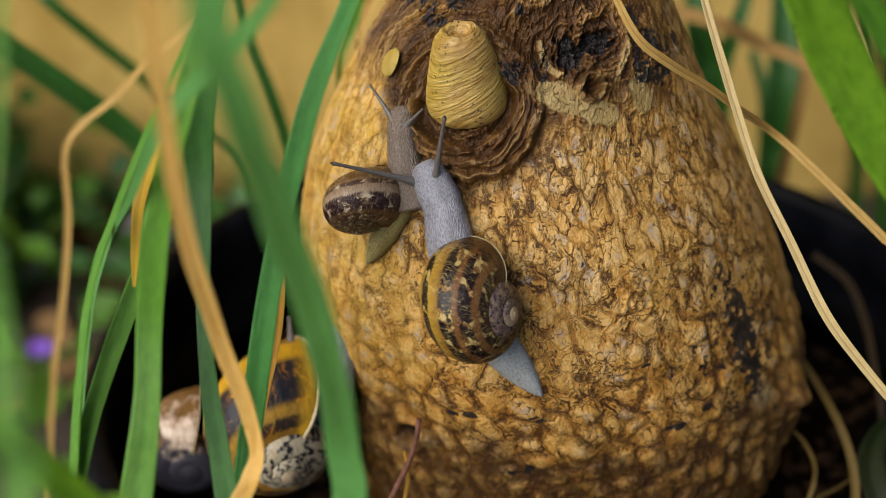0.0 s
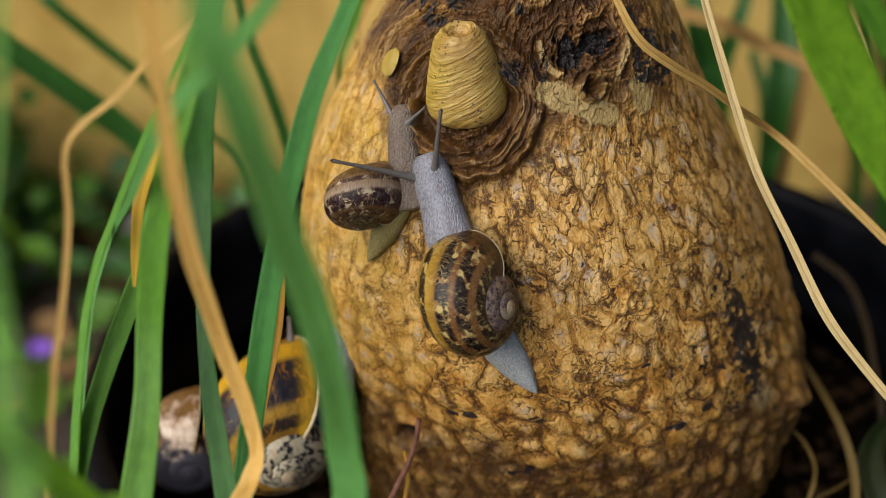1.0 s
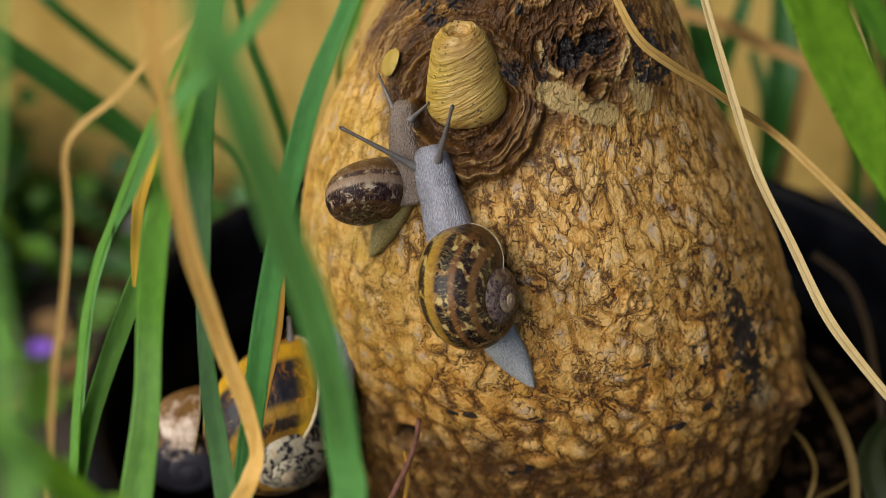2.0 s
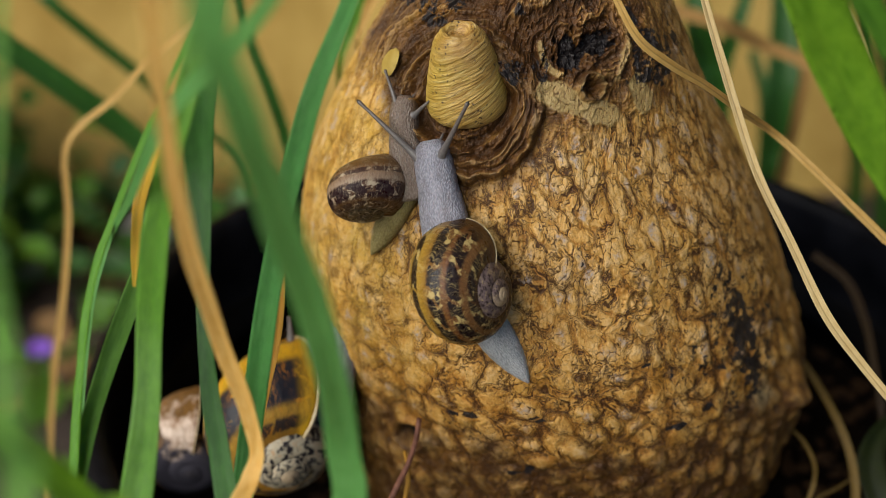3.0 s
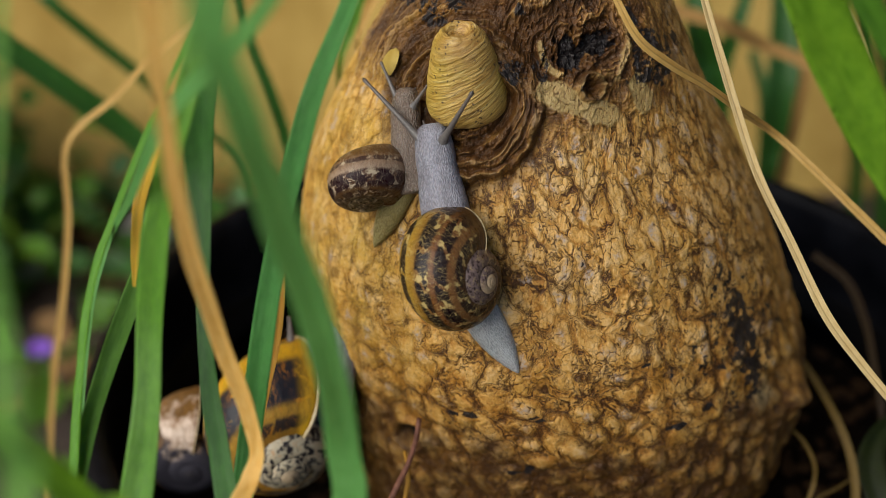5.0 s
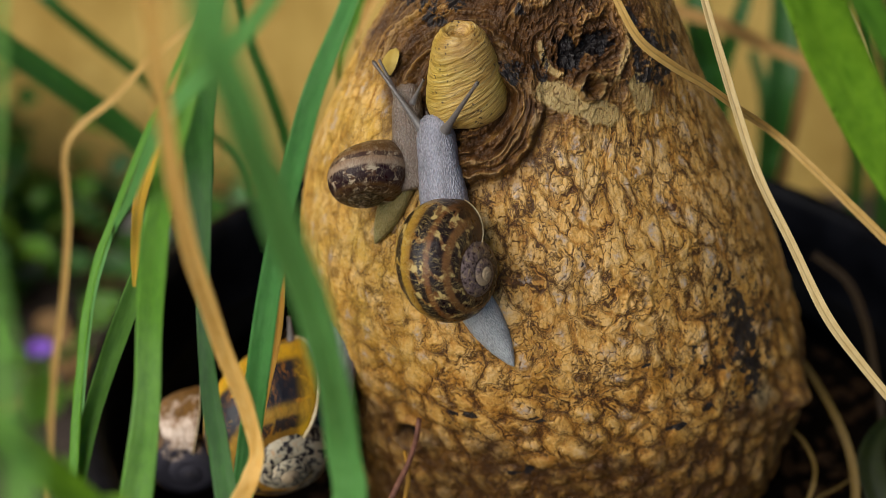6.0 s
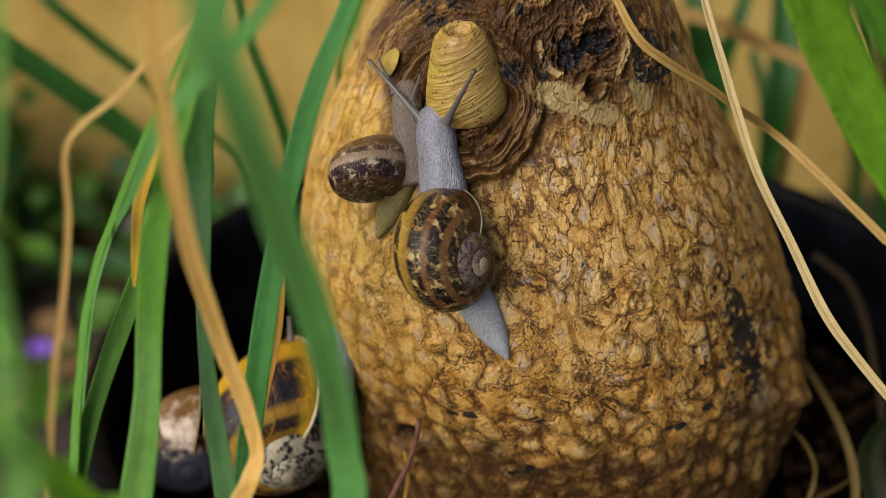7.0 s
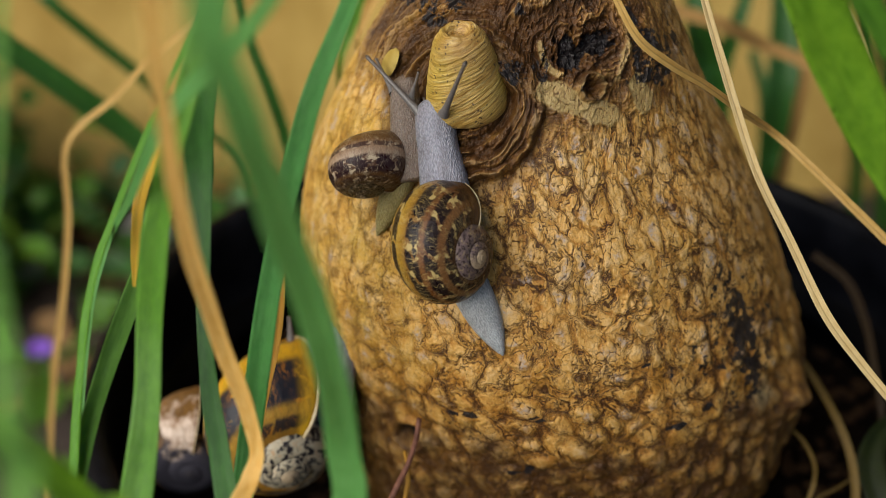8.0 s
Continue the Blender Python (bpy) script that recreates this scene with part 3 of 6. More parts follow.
# ---- pot and soil ----
def turned(name, profile, sides=160):
    a = np.arange(sides) * 2 * math.pi / sides
    p = np.asarray(profile)
    return grid_mesh(name, np.stack([p[:, :1] * np.cos(a), p[:, :1] * np.sin(a), np.repeat(p[:, 1:], sides, 1)], -1))


def flower_pot():
    pot = thing("flower_pot", "round black plastic nursery pot standing on the earth", "plant pot", at=(0.0045, 0.0045, 0))
    outer = [(0.0005, 0.002), (0.092, 0.002), (0.096, 0.006), (0.099, 0.02), (0.119, 0.160), (0.1195, 0.164)]
    inner = [(0.117, 0.164), (0.1165, 0.160), (0.1125, 0.1575), (0.1120, 0.1545), (0.1145, 0.152), (0.097, 0.022), (0.0005, 0.02)]
    grow = np.array((1.058, 1.026))
    piece("body", turned("body", np.array(outer + inner) * grow), black_plastic, pot)
    rim = [(0.1165, 0.1645), (0.1205, 0.163), (0.1275, 0.164), (0.1288, 0.167), (0.1284, 0.184), (0.1290, 0.188), (0.1278, 0.1912),
           (0.1250, 0.1925), (0.1222, 0.1915), (0.1208, 0.188), (0.1200, 0.178), (0.1180, 0.167), (0.1165, 0.1645)]
    piece("rim", turned("rim", np.array(rim) * grow), worn_plastic, pot, "rolled glossy black plastic rim")
    return pot


def potting_soil():
    r = np.concatenate([np.linspace(0.001, 0.116, 70)])
    a = np.linspace(0, 2 * math.pi, 200, endpoint=False)
    rr, aa = np.meshgrid(r, a, indexing="ij")
    x, y = rr * np.cos(aa), rr * np.sin(aa)
    z = 0.151 + 0.010 * (lattice_noise(x * 90 + 40, y * 90 + 40, 5) - 0.5) + 0.004 * lattice_noise(x * 25 + 9, y * 25 + 9, 2, 1)
    z = np.where(rr > 0.1135, z - 0.004, z)
    ob = piece("potting_soil", grid_mesh("potting_soil", np.stack([x + 0.008, y + 0.0045, z], -1)), soil_shaded)
    return tagged(ob, "dark crumbly potting soil filling the black pot", "soil", kind="stuff")


flower_pot()
potting_soil()


def crumbs(name, label, category, material, count, size, seed):
    """Loose bits lying on the soil in the pot."""
    rnd = random.Random(seed)
    verts, faces = [], []
    for _ in range(count):
        r, a = 0.112 * math.sqrt(rnd.uniform(0.36, 1.0)), rnd.uniform(0, 2 * math.pi)
        s = size * rnd.uniform(0.4, 1.2)
        m = Matrix.Translation((0.008 + r * math.cos(a), 0.0045 + r * math.sin(a), 0.1535 + 0.3 * s + 0.002 * rnd.random())) @ Euler((rnd.uniform(-0.6, 0.6), rnd.uniform(-0.6, 0.6), rnd.uniform(0, 6.28))).to_matrix().to_4x4()
        start = len(verts)
        for z in (-1, 1):
            for k in range(6):
                q = k * math.pi / 3 + rnd.uniform(-0.3, 0.3)
                w = s * rnd.uniform(0.6, 1.0) * (0.8 if z > 0 else 1)
                verts.append(m @ Vector((w * math.cos(q), 0.6 * w * math.sin(q), 0.28 * s * z + 0.1 * s * rnd.random())))
        faces.append(tuple(range(start + 5, start - 1, -1)))
        faces.append(tuple(range(start + 6, start + 12)))
        faces += [(start + k, start + (k + 1) % 6, start + 6 + (k + 1) % 6, start + 6 + k) for k in range(6)]
    return tagged(piece(name, mesh_of(name, verts, faces, None, False), material), label, category, kind="stuff")


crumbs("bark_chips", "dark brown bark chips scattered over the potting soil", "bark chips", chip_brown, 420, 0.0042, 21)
crumbs("perlite", "white perlite grains scattered over the potting soil", "perlite", perlite_white, 60, 0.0018, 22)


# ---- the swollen trunk ----
KNOTS = (0.155, 0.170, 0.190, 0.210, 0.235, 0.260, 0.285, 0.310, 0.335, 0.370, 0.420)
RADII = (0.0573, 0.0609, 0.0651, 0.0674, 0.0659, 0.0589, 0.0466, 0.0331, 0.0200, 0.0165, 0.0150)
LEANS = (0.0049, 0.0060, 0.0069, 0.0045, -0.0021, -0.0055, -0.0080, -0.0063, -0.0048, 0.0, 0.004)
STUB_FOOT, STUB_TOP = (-0.0226, -0.0327, 0.295), (-0.0249, -0.035, 0.3139)
SCAR, KNOT, SOOT, CHALK, BUD, HOLE, FLAKE = (
    (0.0036, -0.031, 0.3081),
    (0.005, -0.0345, 0.3003),
    (0.0463, -0.0423, 0.2356),
    (0.0533, -0.0422, 0.2178),
    (0.0171, -0.0542, 0.2539),
    (-0.0369, -0.051, 0.2125),
    (0.0637, -0.0304, 0.2105))


def caudex():
    plant = thing("caudex_plant", "swollen ochre plant trunk with warty cracked bark", "plant", at=(0.005, 0, 0.155))
    front = radians(-90) + radians(102) * np.linspace(-1, 1, 1120)
    back = radians(12) + radians(156) * np.linspace(0, 1, 102)[1:-1]
    a = np.concatenate([front, back])
    z = np.concatenate([np.linspace(0.136, 0.189, 50), np.linspace(0.190, 0.328, 770), np.linspace(0.330, 0.420, 50)])
    aa, zz = np.meshgrid(a, z)
    radius, lean = between(z, KNOTS, RADII)[:, None], between(z, KNOTS, LEANS)[:, None]
    slope = np.gradient(between(z, KNOTS, RADII), z)
    run = np.concatenate([[0], np.cumsum(np.hypot(np.diff(z), np.diff(between(z, KNOTS, RADII))))])[:, None] * np.ones_like(aa)
    flat = np.stack([lean + radius * np.cos(aa), 0.95 * radius * np.sin(aa), zz], -1)
    out = np.stack([np.cos(aa), np.sin(aa) / 0.95, -slope[:, None] * np.ones_like(aa)], -1)
    out /= np.linalg.norm(out, axis=-1, keepdims=True)
    u, v = aa * 0.058, run                         # metres round and up the trunk
    far = lambda p: np.linalg.norm(flat - np.array(p), axis=-1)
    side = lambda p, wide, high: np.hypot((aa - math.atan2(p[1] / 0.95, p[0] - float(between(np.array([p[2]]), KNOTS, LEANS)[0]))) * 0.06 / wide, (zz - p[2]) / high)

    def trail(points, wide):
        """How far each place lies from a line on the bark (rows of degrees round and height), in half widths."""
        p = [(radians(q[0]) * 0.036, q[1]) for q in points]
        x, best = aa * 0.036, np.full(aa.shape, 9.0)
        for (x0, z0), (x1, z1) in zip(p, p[1:]):
            t = np.clip(((x - x0) * (x1 - x0) + (zz - z0) * (z1 - z0)) / ((x1 - x0) ** 2 + (z1 - z0) ** 2), 0, 1)
            best = np.minimum(best, np.hypot(x - x0 - t * (x1 - x0), zz - z0 - t * (z1 - z0)))
        return best / wide

    # plates split by ragged cracks in two or three parallel runs, crazed within; round warts below
    wob = lattice_noise(u * 300 + 90, v * 300 + 90, 4) - 0.5
    wob2 = lattice_noise(u * 300 + 40, v * 300 + 10, 4, 1) - 0.5
    low = step(0.240, 0.185, zz)
    sway = lattice_noise(u * 140 + 17, v * 110 + 71, 3, 2) - 0.5
    sway2 = lattice_noise(u * 140 + 57, v * 110 + 31, 3) - 0.5
    rag = lattice_noise(u * 850 + 11, v * 700 + 51, 3, 2) - 0.5
    rag2 = lattice_noise(u * 850 + 71, v * 700 + 21, 3, 1) - 0.5
    f1, f2, kind = lattice_cells((u + 0.0060 * sway + 0.0034 * wob + 0.0012 * rag) / 0.0050 + 60, (v + 0.0060 * sway2 + 0.0036 * wob2 + 0.0014 * rag2) / 0.0078 + 60, 0.95)
    b1, b2, big = lattice_cells((u + 0.0046 * sway + 0.0030 * wob + 0.0009 * rag) / 0.0060 + 25, (v + 0.0046 * sway2 + 0.0030 * wob2 + 0.0009 * rag2) / 0.0066 + 25, 0.9)
    t1, t2, _ = lattice_cells((u + 0.0010 * wob + 0.0006 * rag2) / 0.0016 + 5, (v + 0.0010 * wob2 + 0.0006 * rag) / 0.0029 + 5, 0.95)
    edge, verge, craze = f2 - f1 + 0.10 * rag, b2 - b1 + 0.10 * rag, t2 - t1 + 0.1 * rag
    mask = lambda k, a, c, low_, high_: step(low_, high_, lattice_noise(u * a + k, v * c + k, 3, k % 3))
    run_at = lambda e, place, wide: np.exp(-((e - place) / wide) ** 2)
    crazed = run_at(craze, 0, 0.07) * mask(7, 190, 150, 0.46, 0.58)
    strand = lattice_noise(u * 520 + 30 + 1.6 * wob2, v * 130 + 30, 3, 2)
    vein = run_at(strand, 0.5, 0.016) * mask(13, 170, 130, 0.42, 0.54)
    lines_up = np.maximum.reduce([run_at(edge, 0.02, 0.050) * (0.15 + 0.85 * mask(4, 260, 200, 0.42, 0.54)), 0.9 * run_at(edge, 0.15, 0.030) * mask(5, 260, 200, 0.42, 0.52),
                                  0.8 * run_at(edge, 0.27, 0.028) * mask(9, 260, 210, 0.46, 0.56), 0.7 * run_at(edge, 0.40, 0.028) * mask(10, 260, 210, 0.50, 0.60), 0.7 * crazed, 0.75 * vein])
    lines_low = np.maximum.reduce([run_at(verge, 0.02, 0.050) * (0.2 + 0.8 * mask(4, 240, 240, 0.40, 0.52)), 0.9 * run_at(verge, 0.14, 0.035) * mask(5, 240, 240, 0.38, 0.50),
                                   0.85 * run_at(verge, 0.25, 0.032) * mask(9, 240, 240, 0.40, 0.52), 0.7 * run_at(verge, 0.37, 0.030) * mask(10, 240, 240, 0.46, 0.58), 0.6 * crazed, 0.6 * vein])
    web = lattice_noise(u * 330 + 14, v * 310 + 44, 3, 1)
    web = np.exp(-((web - 0.5) / 0.016) ** 2) * mask(17, 120, 160, 0.45, 0.62)
    blend = step(0.262, 0.232, zz + 0.05 * sway)
    lines = np.maximum((1 - blend) * lines_up + blend * lines_low, 0.7 * web)
    crumb = lattice_noise(u * 1000 + 30, v * 700 + 30, 3, 2) - 0.5
    swell = lattice_noise(u * 45 + 12, v * 45 + 12, 3, 1) - 0.5
    top = step(0.05, 0.42, edge) * (0.35 + 0.8 * kind)
    knob = step(0.0, 0.75, verge) * (0.5 + 0.6 * big)
    cap = np.clip(1.05 - (b1 / 0.52) ** 2 + 0.5 * wob, 0, 1) * (0.25 + 0.85 * big)
    mottle = lattice_noise(u * 260 + 5, v * 200 + 5, 3, 1) - 0.5
    flank = step(radians(-112), radians(-150), aa + 0.5 * sway)      # the smoother, mossy side
    lines = lines * (1 - 0.6 * flank)
    height = 0.00010 * top * (1 - blend) + (0.0007 * blend + 0.0007 * low) * (0.5 * knob + 0.4 * cap) - 0.00022 * lines + (0.00030 + 0.0002 * low) * crumb + (0.0016 + 0.0028 * low) * swell
    relief_up = 0.77 + 0.10 * (kind - 0.5) + 0.32 * mottle + 0.30 * crumb - 0.12 * step(0.40, 0.05, edge + 0.4 * wob) - 0.15 * lines
    relief_low = 0.58 + 0.17 * cap + 0.36 * mottle + 0.28 * crumb - 0.15 * lines
    relief = np.clip((1 - blend) * relief_up + blend * relief_low, 0, 1)

    # the collar round the stub, with concentric folds
    drift = lattice_noise(u * 130 + 5, v * 130 + 5, 4)
    d = far(STUB_FOOT) + 0.0030 * (drift - 0.5)
    crown = step(0.289, 0.301, zz + 0.012 * (lattice_noise(u * 70 + 3, v * 70 + 3, 4) - 0.5))
    collar = np.exp(-((d - 0.0135) / 0.0036) ** 2)
    zone = np.maximum(crown * step(0.060, 0.030, d), step(0.0200, 0.0150, d + 0.003 * wob))
    s = np.hypot((aa + radians(71)) * 0.034 * 0.75, zz - SCAR[2] - 0.12 * (aa + radians(71)) * 0.034) + 0.007 * (lattice_noise(u * 130 + 70, v * 130 + 70, 5) - 0.5)
    turn = np.arctan2(zz - STUB_FOOT[2], (aa + radians(110)) * 0.05)
    turn2 = np.arctan2(zz - SCAR[2], (aa + radians(72)) * 0.04)
    near = step(-0.002, 0.002, s + 0.004 - d)
    fold = lambda wide, knots, layer: near * lattice_noise(d / wide + 3, turn * knots + 50, 3, layer) + (1 - near) * lattice_noise(s / wide + 33, turn2 * knots + 90, 3, layer)
    folds = step(0.30, 0.70, fold(0.0021, 1.7, 0))
    hair = step(0.25, 0.75, fold(0.00052, 2.2, 1))
    height = height * (1 - 0.65 * zone) + zone * (0.0017 * (folds - 0.5) + 0.0009 * hair + 0.0012 * crumb + 0.0012 * (lattice_noise(u * 210 + 8, v * 210 + 33, 4, 2) - 0.5))
    rims = np.cos((d - 0.0118) * 2 * math.pi / 0.0027 + 5.0 * (lattice_noise(u * 120 + 9, v * 120 + 2, 3) - 0.5)) * step(0.0095, 0.0112, d) * step(0.0215, 0.0180, d)
    height += 0.0006 * rims + 0.0017 * collar - 0.0022 * np.exp(-((d - 0.0098) / 0.0013) ** 2) - 0.0014 * np.exp(-((d - 0.0190) / 0.0018) ** 2)
    beside = np.exp(-((d - 0.0148) / 0.0020) ** 2) * step(radians(-75), radians(-20), turn) * step(radians(80), radians(40), turn)
    relief = relief * (1 - 0.9 * zone) + zone * np.clip(0.08 + 0.50 * folds * hair + 0.25 * (hair - 0.35) + 0.75 * (lattice_noise(u * 150 + 55, v * 150 + 5, 4, 1) - 0.45) + 0.35 * beside + 0.18 * rims, 0, 1)
    # the sunken scar between two pale crescents, and the small knot below it
    scar = np.minimum(np.hypot((aa + radians(78)) * 0.034 / 0.0046, (zz - 0.3074) / 0.0036), np.hypot((aa + radians(66)) * 0.034 / 0.0034, (zz - 0.3092) / 0.0024)) + 1.7 * wob + 0.9 * rag
    crescent = np.maximum(step(1.1, 0.6, trail([(-90.5, 0.3097), (-89.6, 0.3080), (-88, 0.3062), (-85.6, 0.3045), (-82.5, 0.3033)], 0.0009) + 0.3 * wob), step(1.1, 0.6, trail([(-54, 0.3076), (-56.5, 0.3060), (-59, 0.3038), (-61, 0.3012)], 0.0011) + 0.4 * wob))
    height += -0.0024 * step(1.15, 0.70, scar) + 0.0006 * crescent
    k = far(KNOT) + 0.0012 * wob
    height += 0.0022 * np.exp(-((k - 0.0030) / 0.0007) ** 2) - 0.0016 * step(0.0020, 0.0008, k) + 0.0007 * np.exp(-((k - 0.0048) / 0.0006) ** 2)
    b = far(BUD) + 0.001 * wob
    height += 0.00030 * np.sin(b / 0.00042) * step(0.0062, 0.003, b) - 0.0010 * step(0.0010, 0.0003, b)
    h = far(HOLE) + 0.002 * wob
    height += -0.0060 * step(0.0036, 0.0012, h) + 0.001 * np.exp(-((h - 0.0046) / 0.0012) ** 2)
    c = side(FLAKE, 0.006, 0.006)
    height += 0.0038 * np.exp(-c ** 2) * (0.4 + lattice_noise(u * 300, v * 300, 3))
    plate = np.maximum(step(1.15, 0.9, trail([(-87, 0.3004), (-77, 0.2974), (-66, 0.2944)], 0.0024) + 0.7 * wob + 0.4 * rag), step(1.1, 0.9, trail([(-53, 0.2985), (-52, 0.2955)], 0.0026) + 0.9 * wob2))
    plate = plate * step(0.0030, 0.0040, k)
    height = height * (1 - 0.7 * plate) + 0.0003 * plate - 0.0003 * plate * web
    points = flat + out * height[..., None]

    # darker in the folds, the grooves round the stub, scar, knot and hole
    damp_shade = np.clip(0.75 * zone * (1 - 0.85 * step(0.15, 0.7, folds * hair)) * step(0.25, 0.45, lattice_noise(u * 60 + 21, v * 60 + 4, 3)) + 0.8 * np.exp(-((d - 0.0190) / 0.0030) ** 2)
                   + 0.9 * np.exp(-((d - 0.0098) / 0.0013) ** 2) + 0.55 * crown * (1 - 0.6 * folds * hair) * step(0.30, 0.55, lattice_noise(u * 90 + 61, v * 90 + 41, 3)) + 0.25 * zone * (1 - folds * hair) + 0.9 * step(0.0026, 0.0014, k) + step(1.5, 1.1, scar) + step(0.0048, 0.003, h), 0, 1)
    # darker towards the foot: damp brown bark plus painted shade from pot and soil
    damp_shade = np.clip(damp_shade * (1 - crescent) + (1.5 * step(0.227, 0.209, zz + 0.02 * sway) + 0.5 * step(0.206, 0.185, zz)) * (1 - 0.25 * cap) * (0.5 + 0.5 * step(0.25, 0.5, lattice_noise(u * 60, v * 60, 4))), 0, 1) * (1 - plate)
    soot = np.clip(1.0 - 0.42 * side(SOOT, 0.0038, 0.0150), 0, 0.66)
    soot = np.maximum(soot, np.clip(0.62 - 0.16 * side(SOOT, 0.010, 0.012), 0, 0.47))
    soot = np.maximum(soot, 0.86 * step(1.1, 0.75, scar))
    for turn_, high_, wide_ in ((-108.9, 0.2261, 0.0012), (-113, 0.2255, 0.0008), (-95.6, 0.2276, 0.0007), (-94.4, 0.2268, 0.0006), (-99.4, 0.2117, 0.0022), (-65.7, 0.221, 0.0010), (-68, 0.2212, 0.0007), (-58, 0.2235, 0.0011), (-70, 0.239, 0.0007), (-103, 0.2105, 0.0010)):
        soot = np.maximum(soot, np.clip(1.25 - trail([(turn_ - 0.6, high_), (turn_ + 0.6, high_ + 0.0003)], wide_) - 1.6 * np.abs(wob), 0, 0.95))
    soot = np.maximum(soot, 0.60 * crown * step(0.54, 0.66, lattice_noise(u * 80 + 77, v * 80 + 7, 3)))
    soot = np.maximum(soot, np.clip(1.4 - h / 0.0026, 0, 1))
    soot = np.maximum(soot, 0.62 * step(0.16, 0.05, f1) * (kind > 0.975))
    pale = np.clip(np.maximum(plate * (1 - 0.8 * web), 0.95 * step(0.0065, 0.001, far(CHALK) + 0.004 * wob) + 0.75 * crescent + 0.8 * np.exp(-((k - 0.0030) / 0.0006) ** 2)), 0, 1)
    eye = (1 - blend) * step(0.34, 0.12, f1 + 0.5 * np.abs(wob)) * (kind > 0.52) + blend * step(0.32, 0.08, b1 + 0.5 * np.abs(wob)) * (big > 0.5)
    eye = eye * (1 - zone) * step(0.205, 0.235, zz) * (1 - 0.6 * crazed)
    moss = step(radians(-104), radians(-150), aa + 0.5 * sway) * (1 - 0.7 * zone) * step(0.215, 0.24, zz)
    eye = np.maximum(eye, 0.9 * step(0.0060, 0.001, far(CHALK) + 0.006 * wob))
    body = grid_mesh("trunk", points)
    for name, field in (("relief", relief), ("damp_shade", damp_shade), ("soot", soot), ("pale", pale), ("eye", eye), ("moss", moss), ("edge", (1 - blend) * edge + blend * verge), ("craze", craze),
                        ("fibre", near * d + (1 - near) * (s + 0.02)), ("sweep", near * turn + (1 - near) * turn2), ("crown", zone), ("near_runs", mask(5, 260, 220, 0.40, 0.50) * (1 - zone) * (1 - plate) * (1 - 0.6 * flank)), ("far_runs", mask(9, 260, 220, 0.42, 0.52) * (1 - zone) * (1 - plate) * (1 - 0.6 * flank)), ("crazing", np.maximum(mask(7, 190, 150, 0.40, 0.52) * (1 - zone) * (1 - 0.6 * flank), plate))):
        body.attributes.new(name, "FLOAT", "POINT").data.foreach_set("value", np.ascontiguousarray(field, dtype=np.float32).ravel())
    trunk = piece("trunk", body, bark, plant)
    trunk.matrix_parent_inverse = Matrix.Translation(plant.location).inverted()

    # the ringed stub, its rings leaning and crowding towards the foot
    n, m = 400, 220
    t = np.linspace(-0.12, 1, n)
    ang = np.arange(m) * 2 * math.pi / m
    shape = between(t, (-0.12, -0.08, -0.03, 0.04, 0.14, 0.40, 0.68, 0.86, 0.95, 1.0), (0.0052, 0.0074, 0.0086, 0.0093, 0.0094, 0.0086, 0.0073, 0.0063, 0.0055, 0.0046))
    tt, gg = np.meshgrid(t, ang, indexing="ij")
    axis = Vector(STUB_TOP) - Vector(STUB_FOOT)
    turn = np.array(axis.to_track_quat("Z", "Y").to_matrix())
    aside = (np.stack([np.cos(gg), np.sin(gg), 0 * gg], -1) @ turn.T)[..., 0]
    wave = lattice_noise(np.cos(gg) * 1.5 + 6, np.sin(gg) * 1.5 + tt * 3 + 6, 3) - 0.5
    ring = tt - 0.27 * (1 - 0.8 * tt) * aside + 0.05 * wave
    around = np.abs(gg - math.pi)
    steps = ring * 17.0 + 4.0 * lattice_noise(around * 0.5 + 4, ring * 6, 2)
    saw = steps % 1.0
    fine = lattice_noise(around * 1.1 + 20, ring * 85 + 7, 3, 1)
    rr = shape[:, None] + 0.00018 * (1 - saw) * (0.1 + lattice_noise(around + 9, ring * 14, 2)) + 0.00020 * (fine - 0.5) + 0.0004 * wave
    local = np.stack([rr * np.cos(gg), rr * np.sin(gg), tt * axis.length], -1)
    caps = []
    for q in np.linspace(1, 0.02, 26)[1:]:
        r = rr[-1] * q
        lift = axis.length + 0.0009 * math.sin(math.pi * min(1, 2.0 * (1 - q))) - 0.0016 * step(0.62, 0.30, q) + 0.00018 * np.sin(5 * ang + 9 * q) + 0.00016 * np.sin(q * 60 + np.sin(ang))
        caps.append(np.stack([r * np.cos(ang) - 0.0008 * (1 - q), r * np.sin(ang), lift * np.ones(m)], -1))
    local = np.concatenate([local, np.array(caps)])
    more = (len(caps), m)
    data = grid_mesh("stub", local @ turn.T + np.array(STUB_FOOT))
    for name, field in (("ring", np.concatenate([ring, 1.0 + np.repeat(np.linspace(0.02, 0.3, more[0])[:, None], m, 1)])), ("seam", np.concatenate([saw, np.full(more, 0.5)])),
                        ("round", np.concatenate([around, np.repeat(np.abs(ang - math.pi)[None], more[0], 0)]))):
        data.attributes.new(name, "FLOAT", "POINT").data.foreach_set("value", np.ascontiguousarray(field, dtype=np.float32).ravel())
    stub = piece("stub", data, stub_bark, plant, "cut yellow branch stub with ringed bark")
    stub.matrix_parent_inverse = Matrix.Translation(plant.location).inverted()
    return plant


caudex()


